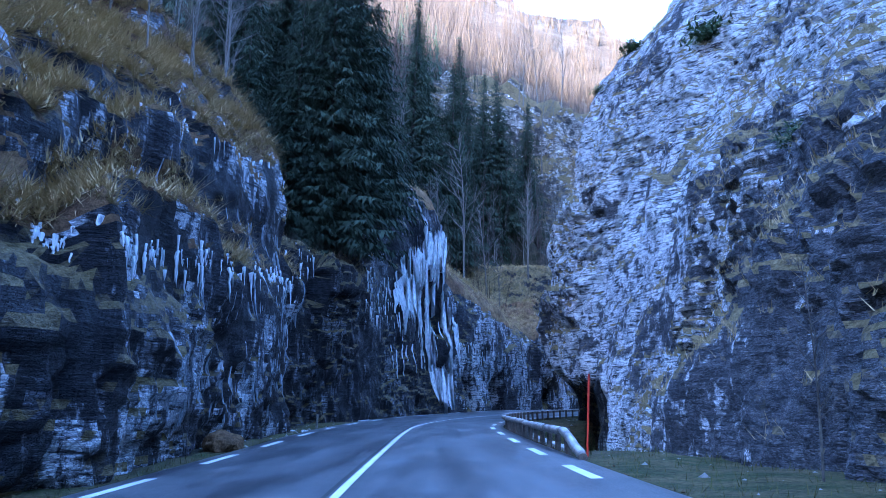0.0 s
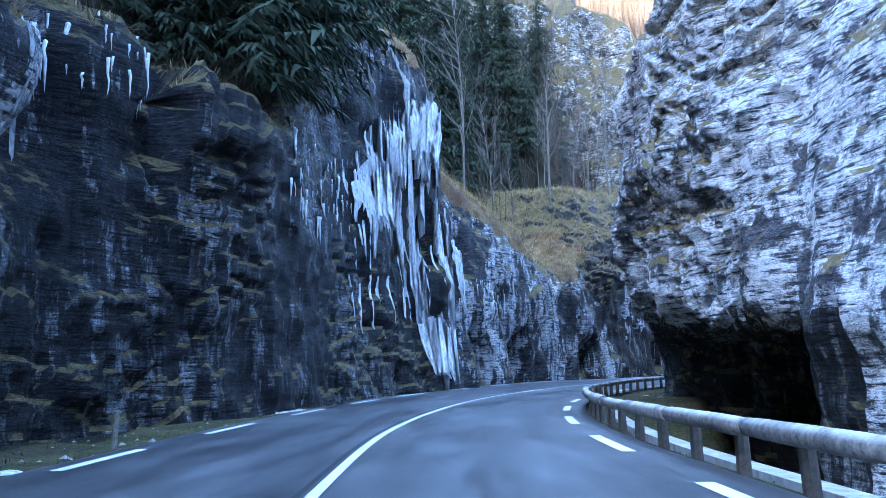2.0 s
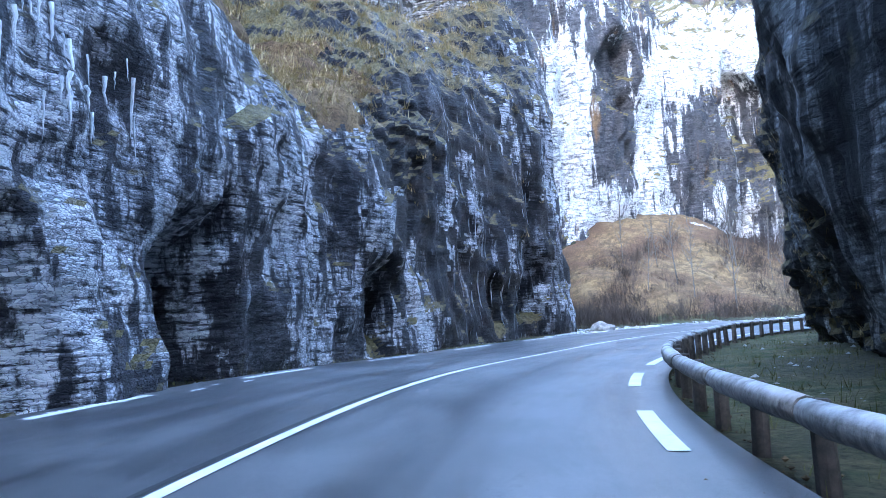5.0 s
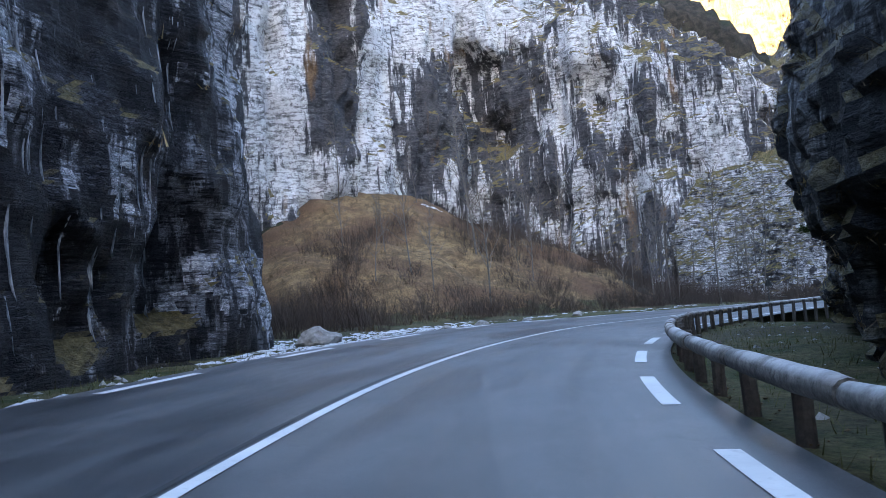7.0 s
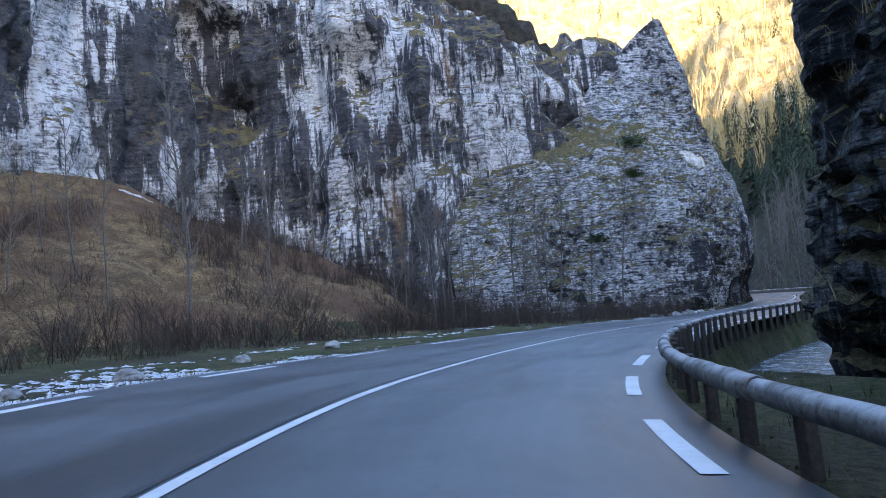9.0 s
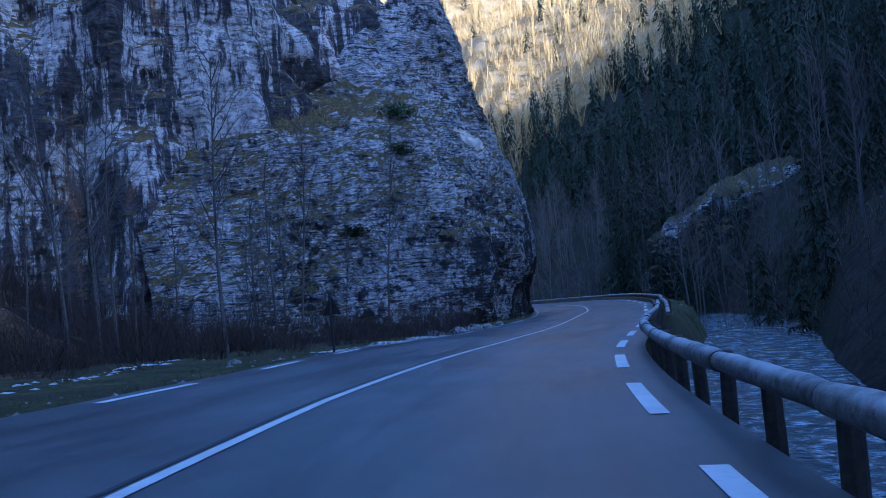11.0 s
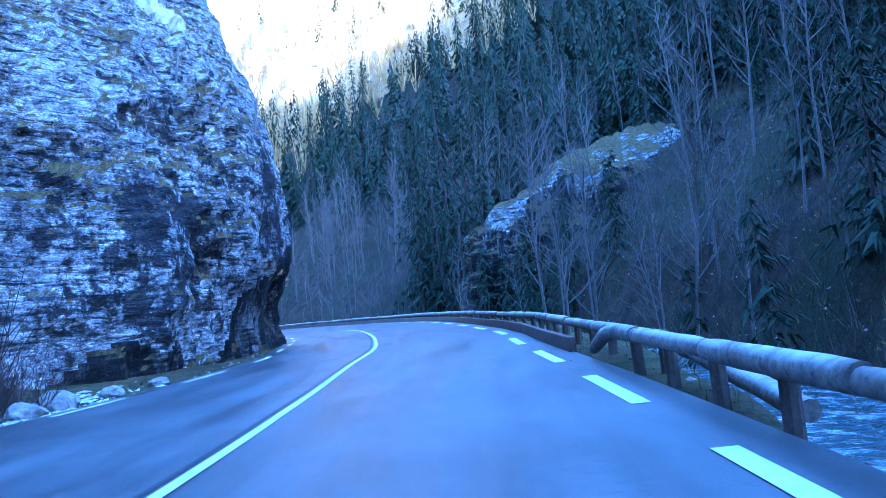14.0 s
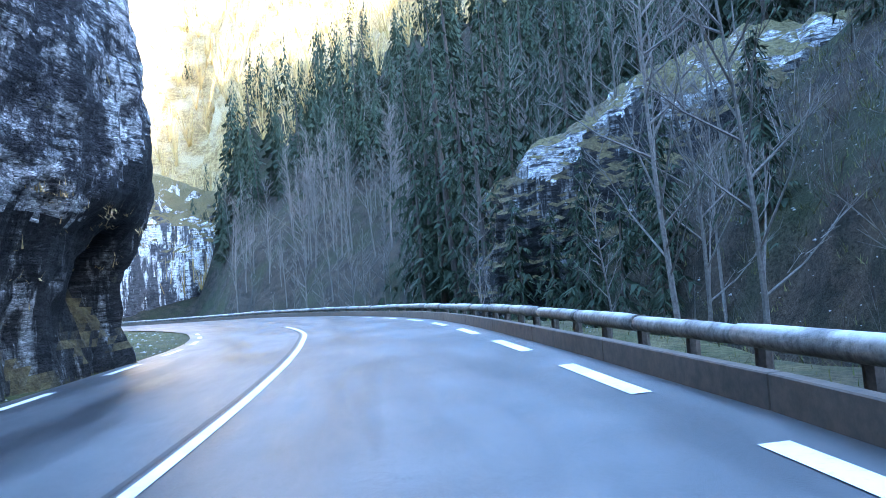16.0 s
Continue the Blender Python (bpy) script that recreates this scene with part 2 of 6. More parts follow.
def soil(name, a, b, c, bump=0.1):
    """Three earth and plant colours mixed at two scales."""
    mat, nt, bsdf, geo = node_mat(name)
    pos = geo.outputs["Position"]
    big, mid, fine = n_noise(nt, pos, 0.13, 4), n_noise(nt, pos, 0.9, 6, 0.65), n_noise(nt, pos, 8.0, 8, 0.78)
    col = n_mix(nt, n_ramp(nt, mid, [(0.38, 0.0), (0.6, 1.0)]), a, b)
    col = n_mix(nt, n_ramp(nt, big, [(0.45, 0.0), (0.6, 0.85)]), col, c)
    col = n_mix(nt, 0.85, col, n_ramp(nt, fine, [(0.35, 0.2), (0.62, 1.4)]), "MULTIPLY")
    nt.links.new(col, bsdf.inputs["Base Color"])
    bsdf.inputs["Roughness"].default_value = 0.95
    bsdf.inputs["Specular IOR Level"].default_value = 0.15
    n_bump(nt, bsdf, n_mix(nt, 0.5, mid, fine), 1.0, bump)
    return mat


def water_material():
    mat, nt, bsdf, geo = node_mat("river_water")
    rip = n_noise(nt, geo.outputs["Position"], 2.2, 5, 0.6)
    bsdf.inputs["Base Color"].default_value = (0.05, 0.07, 0.07, 1)
    foam = n_ramp(nt, n_noise(nt, geo.outputs["Position"], 1.6, 7, 0.75), [(0.49, (0.05, 0.068, 0.072)), (0.66, (0.5, 0.54, 0.57))])
    nt.links.new(foam, bsdf.inputs["Base Color"])
    bsdf.inputs["Roughness"].default_value = 0.12
    n_bump(nt, bsdf, rip, 1.0, 0.25)
    return mat


STRAW = (0.27, 0.2, 0.1)
M_ROCK_WET = rock_material("wet_limestone", (0.24, 0.24, 0.255), (0.06, 0.06, 0.067), (0.01, 0.01, 0.013), 0.66, (0.24, 0.18, 0.09), 0.25, 0.0, 0.4, (1.8, 1.8, 8.0), (0.9, 0.9, 0.3), (2.6, 2.6, 0.5), 0.65, (1.0, 1.0, 14.0), 1.0, chalk_tone=(0.5, 0.54, 0.58), rough=0.5)
M_ROCK_FROST = rock_material("frosted_limestone", (0.58, 0.59, 0.62), (0.24, 0.245, 0.265), (0.018, 0.018, 0.024), 0.5, (0.26, 0.2, 0.09), 0.3, 0.0, 0.6, (1.5, 1.5, 5.0), (0.6, 0.6, 0.25), (1.1, 1.1, 0.35), 0.7, (1.1, 1.1, 9.0), 0.95, chalk_tone=(0.6, 0.64, 0.68), rough=0.6)
# darker limestone: moss, damp and the shade of overhangs in one colour
M_ROCK_MOSS_SHADE = rock_material("mossy_shade_limestone", (0.16, 0.16, 0.155), (0.06, 0.06, 0.06), (0.012, 0.012, 0.013), 0.62, (0.12, 0.09, 0.05), 0.34, 0.0, 0.25, (1.8, 1.8, 7.0), speck=0.6, rough=0.6)
M_ROCK_GREY = rock_material("grey_limestone", (0.62, 0.62, 0.625), (0.32, 0.32, 0.33), (0.055, 0.055, 0.062), 0.3, (0.3, 0.225, 0.11), 0.2, 0.0, 0.5, (2.4, 2.4, 9.0), (0.45, 0.45, 0.6), (0.9, 0.9, 0.8), 0.75, (1.1, 1.1, 10.0), 0.95, ((6.5, 13, 0.5, 8, 17, 7, 0.18), (9, 24, 8, 12, 24, 15, 0.07), (8.5, 46, 1.5, 5, 14, 3.5, 0.1), (13, 22, 16, 9, 12, 7, -0.08)), crisp=0.6)
M_ROCK_SLOPE = rock_material("grassy_rock_slope", (0.4, 0.38, 0.35), (0.2, 0.19, 0.17), (0.05, 0.048, 0.045), 0.4, (0.26, 0.19, 0.1), 0.5, 0.0, 0.2, (1.2, 1.2, 3.0), (0.4, 0.4, 0.6), speck=0.6)
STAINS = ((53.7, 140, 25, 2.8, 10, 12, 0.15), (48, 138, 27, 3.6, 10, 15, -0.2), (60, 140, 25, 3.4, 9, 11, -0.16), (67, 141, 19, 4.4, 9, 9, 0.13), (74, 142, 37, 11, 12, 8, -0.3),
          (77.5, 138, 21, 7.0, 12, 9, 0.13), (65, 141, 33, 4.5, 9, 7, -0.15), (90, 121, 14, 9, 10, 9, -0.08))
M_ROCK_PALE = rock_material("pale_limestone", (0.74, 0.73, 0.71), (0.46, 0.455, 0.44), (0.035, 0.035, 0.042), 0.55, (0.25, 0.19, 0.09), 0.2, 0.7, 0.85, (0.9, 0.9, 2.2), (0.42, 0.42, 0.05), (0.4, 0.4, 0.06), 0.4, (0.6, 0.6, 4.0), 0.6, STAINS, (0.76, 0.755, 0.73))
M_ROCK_NOSE = rock_material("lichened_limestone", (0.48, 0.48, 0.475), (0.21, 0.21, 0.212), (0.03, 0.03, 0.035), 0.34, (0.2, 0.17, 0.08), 0.2, 0.0, 0.35, (1.3, 1.3, 4.6), (0.5, 0.5, 0.8), (0.9, 0.9, 1.2), 0.7, (0.9, 0.9, 6.5), 0.9)
M_ASPHALT = asphalt_material()
M_PAINT = mottled("road_paint", (0.72, 0.72, 0.7), (0.45, 0.45, 0.44), 9.0, 0.6, 0.2, 0.004, None, (0.55, 0.8))
M_GROUND = soil("verge_turf", (0.042, 0.055, 0.018), (0.115, 0.1, 0.048), (0.065, 0.056, 0.034))
M_LITTER = soil("leaf_litter", (0.06, 0.048, 0.034), (0.024, 0.022, 0.017), (0.03, 0.036, 0.016), 0.25)
M_SLOPE = soil("bleached_turf", (0.27, 0.18, 0.088), (0.13, 0.088, 0.046), (0.13, 0.075, 0.045), 0.25)
M_HIGH = soil("high_pasture", (0.4, 0.28, 0.11), (0.2, 0.13, 0.05), (0.42, 0.32, 0.17), 0.3)
M_NORTH = soil("sunny_north_slope", (0.1, 0.078, 0.055), (0.05, 0.04, 0.03), (0.13, 0.115, 0.095), 0.3)
M_NORTH_WOOD = mottled("sunny_twigs", (0.15, 0.112, 0.075), (0.075, 0.056, 0.04), 1.2, 0.9, 0.0, shine=0.08)
M_WATER = water_material()
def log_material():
    """Grey weathered wood; wear, frost and light from above pale its upper side's colour."""
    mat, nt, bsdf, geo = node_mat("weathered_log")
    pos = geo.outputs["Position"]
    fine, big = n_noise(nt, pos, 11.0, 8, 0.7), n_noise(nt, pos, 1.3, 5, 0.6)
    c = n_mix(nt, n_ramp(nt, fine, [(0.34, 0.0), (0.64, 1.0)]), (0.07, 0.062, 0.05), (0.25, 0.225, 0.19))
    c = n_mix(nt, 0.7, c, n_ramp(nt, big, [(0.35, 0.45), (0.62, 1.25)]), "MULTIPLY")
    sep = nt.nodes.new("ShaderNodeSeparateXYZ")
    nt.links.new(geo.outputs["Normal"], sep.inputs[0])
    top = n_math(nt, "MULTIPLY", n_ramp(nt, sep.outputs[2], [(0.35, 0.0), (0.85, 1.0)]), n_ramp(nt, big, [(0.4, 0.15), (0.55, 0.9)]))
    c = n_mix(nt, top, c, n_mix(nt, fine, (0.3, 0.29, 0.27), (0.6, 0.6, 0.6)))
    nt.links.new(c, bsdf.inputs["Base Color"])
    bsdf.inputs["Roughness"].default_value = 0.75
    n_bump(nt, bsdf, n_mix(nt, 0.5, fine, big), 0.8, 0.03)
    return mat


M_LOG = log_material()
M_STUB = mottled("grey_stub_wood", (0.31, 0.285, 0.245), (0.1, 0.09, 0.075), 9.0, 0.75, 0.8, 0.03, None, (0.3, 0.62))
M_POST = mottled("damp_post_wood", (0.12, 0.1, 0.08), (0.06, 0.05, 0.042), 16.0, 0.85, 0.5, 0.02)
M_RUST = mottled("brown_timber_beam", (0.1, 0.072, 0.05), (0.045, 0.035, 0.026), 6.0, 0.75, 0.4, 0.01)
M_BARK = mottled("grey_bark", (0.21, 0.19, 0.165), (0.09, 0.08, 0.068), 12.0, 0.9, 0.5, 0.02)
M_TWIG = mottled("winter_twigs", (0.115, 0.088, 0.07), (0.055, 0.044, 0.038), 3.0, 0.9, 0.0, shine=0.08)
M_SPRUCE_BARK = mottled("spruce_bark", (0.1, 0.08, 0.065), (0.05, 0.042, 0.035), 10.0, 0.9, 0.5, 0.02)
M_NEEDLES = mottled("spruce_needles", (0.064, 0.084, 0.052), (0.025, 0.036, 0.024), 1.2, 0.75, 0.0, shine=0.08)
M_GOLD = mottled("larch_gold", (0.6, 0.44, 0.18), (0.42, 0.3, 0.13), 1.2, 0.9, 0.0, shine=0.08)
M_GREEN = mottled("evergreen_leaves", (0.06, 0.09, 0.03), (0.03, 0.05, 0.02), 5.0, 0.6, 0.0, shine=0.08)
M_DRY = mottled("dry_grass", (0.62, 0.48, 0.26), (0.38, 0.28, 0.13), 4.0, 0.9, 0.0, shine=0.08)
M_TURF = mottled("grass_blades", (0.08, 0.1, 0.03), (0.17, 0.145, 0.065), 3.0, 0.9, 0.0, shine=0.08)
M_ICE = mottled("blue_white_ice", (0.34, 0.39, 0.44), (0.86, 0.88, 0.89), 11.0, 0.3, 1.0, 0.06, (1.0, 1.0, 0.2), (0.36, 0.52))
M_RIME = mottled("thin_grey_ice", (0.13, 0.15, 0.175), (0.62, 0.65, 0.68), 9.0, 0.35, 1.0, 0.05, (1.0, 1.0, 0.3), (0.4, 0.66))
M_BROWN = mottled("withered_grass", (0.17, 0.125, 0.07), (0.08, 0.06, 0.035), 3.0, 0.9, 0.0, shine=0.08)
M_SNOW = mottled("old_snow", (0.3, 0.29, 0.27), (0.7, 0.71, 0.73), 9.0, 0.7, 0.5, 0.04, None, (0.36, 0.56))
M_STONE = mottled("loose_limestone", (0.42, 0.41, 0.39), (0.16, 0.155, 0.14), 5.0, 0.85, 0.7, 0.04)
M_RED = mottled("red_pole_paint", (0.62, 0.05, 0.02), (0.45, 0.035, 0.02), 8.0, 0.5, 0.1)
M_DARK = mottled("dark_painted_steel", (0.05, 0.055, 0.05), (0.03, 0.03, 0.03), 9.0, 0.6, 0.2)
M_TAR = mottled("road_tar", (0.012, 0.012, 0.013), (0.03, 0.03, 0.03), 5.0, 0.5, 0.2, 0.004)

# ---- the road ----
ROAD = [  # plan x, y, height and cross-fall in degrees (falling to the right)
    (-1.0, -40.0, -0.03, -1.7), (-1.0, -20.0, -0.03, -1.7), (-1.0, 0.0, -0.03, -1.7), (-1.3, 10.0, -0.07, -1.7), (-1.4, 20.0, -0.04, -0.9),
    (-1.4, 30.1, 0.03, 0.0), (-1.2, 38.2, 0.07, 0.3), (-0.2, 46.3, 0.13, 1.1), (1.6, 54.3, 0.2, 1.9), (4.5, 62.0, 0.29, 2.6),
    (8.5, 69.3, 0.38, 2.9), (13.7, 75.8, 0.39, 2.7), (19.5, 81.6, 0.45, 2.7), (26.1, 86.6, 0.47, 3.3), (33.4, 90.8, 0.43, 4.0)]
ROAD += [(41.1, 93.7, 0.32, 3.4), (49.2, 95.5, 0.24, 2.8), (57.2, 96.6, 0.15, 2.2), (65.3, 97.1, 0.03, 1.6), (73.3, 97.4, -0.07, 0.3),
         (81.3, 97.8, -0.12, -1.1), (89.2, 98.4, -0.1, -2.0), (94.3, 98.7, -0.06, -2.0), (99.3, 99.4, -0.03, -2.0), (104.0, 100.2, 0.0, -2.0),
         (111.0, 101.5, 0.03, -2.0), (118.5, 103.2, 0.05, -2.0), (127.0, 106.0, 0.05, -2.0), (137.0, 110.3, 0.05, -2.0)]
ROAD += [(150.0, 118.0, 0.05, -2.0), (165.0, 130.0, 0.0, -1.0), (180.0, 147.0, 0.0, 0.0), (192.0, 170.0, 0.0, 0.0), (198.0, 200.0, 0.0, 0.0)]
LINE = spline(ROAD, 0.5)
TAN = np.gradient(LINE[:, :2], axis=0)
TAN /= np.linalg.norm(TAN, axis=1)[:, None]
RIGHT = np.stack([TAN[:, 1], -TAN[:, 0]], 1)
SLOPE = -np.tan(np.radians(LINE[:, 3]))
LANE = 3.35


def along(pts):
    return np.concatenate([[0], np.cumsum(np.linalg.norm(np.diff(pts[:, :2], axis=0), axis=1))])


def at_length(pts, run, a):
    return np.array([np.interp(a, run, pts[:, i]) for i in range(3)])


WIDE_L = LANE + 1.3 * np.interp(LINE[:, 0], [56, 68, 84, 98], [0, 1, 1, 0]) * (LINE[:, 1] > 90)
WIDE_R = LANE + 0.55 * np.interp(LINE[:, 0], [60, 75, 98, 112, 140], [0, 0.4, 0.6, 1.0, 1.0]) * (LINE[:, 1] > 90)
def lane_points(lat, lift=0.0):
    """The line at lat beside the road's middle, in plan units; from the lanes' edges on it follows their widening."""
    off = lat + (np.sign(lat) * (np.where(lat < 0, WIDE_L, WIDE_R) - LANE) if abs(lat) > 2.5 else 0 * WIDE_L)
    p = LINE[:, :2] + RIGHT * off[:, None]
    return np.column_stack([p, LINE[:, 2] + SLOPE * off + lift])


lats = np.array([-3.75, -3.6, -2.0, 0.0, 2.0, 3.6, 3.95])
road = grid_mesh("road", np.stack([lane_points(a) for a in lats], 1)[:, ::-1] * U, M_ASPHALT, shade=True)
lane_map = road.data.uv_layers.new(name="lanes")
corner = np.empty(len(road.data.loops), dtype=np.int32)
road.data.loops.foreach_get("vertex_index", corner)
road_run = np.concatenate([[0], np.cumsum(np.linalg.norm(np.diff(LINE[:, :2], axis=0), axis=1))])
lane_map.data.foreach_set("uv", (np.column_stack([lats[::-1][corner % len(lats)], road_run[corner // len(lats)]]) * U).astype(np.float32).ravel())
tagged(road, "dark grey worn asphalt road winding through the gorge", "road", kind="structure")


def stripe(name, lat, a, b, width, lift, label="", mat=M_PAINT, sway=0.0):
    l, r = lane_points(lat - width / 2, lift), lane_points(lat + width / 2, lift)
    for side in (l, r):
        side[:, :2] += RIGHT * (sway * np.ones(len(LINE)))[:, None]
        side[:, 2] += SLOPE * sway
    mid = lane_points(lat)
    run = along(mid)
    n = max(2, int((b - a) / 0.5) + 1)
    cut = np.linspace(a, b, n)
    pos = np.stack([[at_length(r, run, c) for c in cut], [at_length(l, run, c) for c in cut]], 1)
    return tagged(grid_mesh(name, pos * U, mat, road), label)


# the painted middle wanders a little off the true one
SWAY = np.interp(np.arange(len(LINE)) * 0.5, [60, 105, 122, 136, 148, 160, 172, 180, 190, 203, 213, 222], [0.0, 0.06, 0.13, 0.13, 0.08, -0.1, 0.08, 0.1, 0.0, 0.15, 0.3, 0.26])
stripe("centre_line", 0.0, 20, 240, 0.12, 0.008, "solid white painted centre line", M_PAINT, SWAY)
stripe("tar_seam", -0.14, 20, 240, 0.06, 0.006, "dark tarred seam beside the line", M_TAR, SWAY)


def run_at(lat, x, y):
    mid = lane_points(lat)
    return along(mid)[np.argmin(np.hypot(mid[:, 0] - x, mid[:, 1] - y))]


# the broken edge lines: where every dash begins along its line
for lat, k0, k1, marks in ((-LANE, -8, 34, ((-10, 6.2), (0, 62.2), (16, 151.5), (29, 224.5), (40, 286))), (LANE, -6, 38, ((-10, -4), (0, 51.6), (10, 107.4), (20, 156.3), (31, 209.7), (40, 255)))):
    for k in range(k0, k1):
        begin = float(np.interp(k, [m[0] for m in marks], [m[1] for m in marks]))
        stripe("edge_dash", lat, begin, begin + 2.65, 0.18, 0.008, sway=0.1 if lat > 0 else 0.0)

# ---- the ground ----
CLIFF_LINE = [  # foot of the rocks beside the road's left, and the height of the ground behind their rim
    (-9, -300, 2), (-8, -30, 2), (-7.5, 0, 2), (-6.8, 15, 3), (-6.2, 25, 4), (-6.4, 31, 4), (-7.4, 37, 4), (-7, 42, 4), (-5, 46, 5), (-3.6, 52, 7), (-1.8, 57.5, 6), (1.5, 65, 3),
    (5.5, 72, 2), (9.5, 79, 2), (14, 84.5, 5), (18.5, 88.5, 6), (23, 91.8, 6), (23.8, 95, 7), (22.3, 103, 12), (30, 120, 26), (42, 136, 37)]
CLIFF_LINE += [(55, 139.5, 37), (70, 141, 36), (79, 137, 33), (84, 128, 29), (90, 118, 23), (95, 111, 12), (103, 107, 10), (110, 109.5, 10), (113, 116, 10),
               (114, 128, 10), (122, 150, 6), (150, 190, 3), (160, 260, 2), (160, 900, 2)]
RIVER = [(38, 80), (41, 85), (45.5, 88.9), (51, 89.8), (58, 90.4), (66, 90.6), (75, 90), (88, 89), (100, 89.5), (112, 91.5), (124, 95), (140, 101), (160, 113), (190, 140), (215, 180), (225, 260)]
RIVER_LINE = spline(RIVER, 1.0)


def to_line(x, y, pts):
    """Distance to a line of points and the nearest one's index."""
    best, idx = np.full(x.shape, 1e9), np.zeros(x.shape, dtype=int)
    for i, p in enumerate(pts):
        d = (x - p[0]) ** 2 + (y - p[1]) ** 2
        m = d < best
        best[m], idx[m] = d[m], i
    return np.sqrt(best), idx


def inside(x, y, poly):
    c = np.zeros(x.shape, dtype=bool)
    for (x0, y0, *_), (x1, y1, *_) in zip(poly, poly[1:] + poly[:1]):
        hit = ((y0 > y) != (y1 > y)) & (x < (x1 - x0) * (y - y0) / ((y1 - y0) or 1e-9) + x0)
        c ^= hit
    return c


CLIFF_DENSE = spline(CLIFF_LINE, 1.5)


def cone_reach(x, y):
    """How far a place lies from the top of the scree cone, along its slopes."""
    return np.hypot(np.maximum(np.abs(x - 57) - 6, 0) * 1.15, (y - 139) * 1.0)


def ground_height(x, y):
    x, y = np.asarray(x, dtype=float), np.asarray(y, dtype=float)
    d, i = to_line(x, y, LINE[::3])
    i = np.minimum(i * 3, len(LINE) - 1)
    lat = (x - LINE[i, 0]) * RIGHT[i, 0] + (y - LINE[i, 1]) * RIGHT[i, 1]
    side = np.sign(lat)
    rough = fbm(x, y, x * 0, 3.0, 4, 3.0)
    edge = np.where(lat < 0, WIDE_L[i], WIDE_R[i]) - LANE
    z = LINE[i, 2] + SLOPE[i] * np.clip(lat, -4.2 - edge, 4.4 + edge) - 0.04
    z = z - 0.06 * smooth(3.7, 4.4, d - edge) + 0.09 * rough * smooth(4.0, 5.5, d - edge)
    # left: the bay with its cone of scree below the cliff
    cone = 13.0 * (1 - cone_reach(x, y) / 29)
    bay = np.where(side < 0, np.maximum(0.05 * (d - 7), 0), 0)
    z = np.where(side < 0, np.maximum(z + bay, cone + 0.3 * rough + 0.9 * fbm(x, y * 0.5, x * 0, 6.0, 3, 15.0) * smooth(30, 20, cone_reach(x, y))), z)
    # right: the far bank and the wooded hill
    hill = np.minimum(-1.6 + 0.82 * np.maximum(d - 9.2, -2), 110) + 2.0 * fbm(x, y, x * 0, 22.0, 4, 9.0) * smooth(11, 25, d)
    bear = (y - 95) / np.maximum(x - 91.5, 1)
    gap = smooth(0.31, 0.37, bear) * smooth(0.58, 0.5, bear) * smooth(130, 150, x)  # the valley goes on
    hill = hill * (1 - gap) - 1.2 * gap
    z = np.where(side > 0, np.where(d > 8.2, np.maximum(hill, z - 3), z), z)
    # the hollow below the first rail
    z = np.where(side > 0, z - 1.5 * smooth(4.5, 5.0, d) * smooth(20, 25, y) * smooth(55, 49, y) * (x < 30), z)
    # the river's bed
    dr, k = to_line(x, y, RIVER_LINE)
    w = np.interp(RIVER_LINE[k, 0], [40, 50, 70, 150], [1.6, 1.9, 2.5, 2.6])
    z = np.minimum(z, -2.5 + 3.2 * smooth(w * 0.8, w + 1.3, dr) + 100 * smooth(w + 1.3, w + 1.6, dr))
    # the mountain behind the cliffs
    behind = inside(x, y, CLIFF_LINE + [(-2500, 900), (-2500, -300)])
    q, k = to_line(x, y, CLIFF_DENSE)
    mount = np.minimum(CLIFF_DENSE[k, 2] * smooth(3, 10, q) + 0.82 * q, 175) + 3.0 * fbm(x, y, x * 0, 30.0, 4, 5.0) * smooth(5, 30, q)
    z = np.where(behind & (q > 3.0), np.maximum(mount, z), z)
    # the east ridge, and an unseen one added to keep sun off the gorge
    east = np.minimum(0.75 * ((x - 232) + 0.25 * (y - 120)), 190) + 6.0 * fbm(x, y, x * 0, 60.0, 4, 7.0)
    z = np.where(x > 215, np.maximum(z, east), z)
    shade_ridge = np.minimum(1.15 * (-y - 48), 195) * smooth(60, -20, x)
    return np.where(y < -45, np.maximum(z, shade_ridge), z)


def axis(lo, hi, step, far):
    out = list(np.arange(lo, hi + step, step))
    k, g = out[-1], step
    while k < far:
        g = min(g * 1.22, 60)
        k += g
        out.append(k)
    k, g = lo, step
    while k > -far:
        g = min(g * 1.22, 60)
        k -= g
        out.insert(0, k)
    return np.array(out)


gx, gy = np.meshgrid(axis(-14, 132, 0.65, 1500), axis(-6, 146, 0.65, 1500))
gz = ground_height(gx, gy)
ground = grid_mesh("ground", np.stack([gx, gy, gz], -1) * U, M_GROUND, shade=True)
tagged(ground, "winter turf verges, scree and wooded slopes of the gorge", "ground", kind="structure")
for m in (M_LITTER, M_SLOPE, M_HIGH, M_NORTH):
    ground.data.materials.append(m)
cx, cy = (gx[:-1, :-1] + gx[1:, 1:]) / 2, (gy[:-1, :-1] + gy[1:, 1:]) / 2
fd, fi = to_line(cx, cy, LINE[::3])
fi = np.minimum(fi * 3, len(LINE) - 1)
flat = (cx - LINE[fi, 0]) * RIGHT[fi, 0] + (cy - LINE[fi, 1]) * RIGHT[fi, 1]
rag = 1.6 * fbm(cx, cy, cx * 0, 4.0, 4, 13.0)
kind = np.where((flat > 0) & (fd + rag > 8.5), 1, 0)
kind = np.where((flat < 0) & (fd + rag > 8.0), 2, kind)
kind = np.where((flat < 0) & (fd + rag > 8.0) & (cone_reach(cx, cy) + 2 * rag > 28), 0, kind)
kind = np.where((flat < 0) & (fd + rag > 12.0) & (cx > 66) & (cone_reach(cx, cy) + 2 * rag > 26), 1, kind)
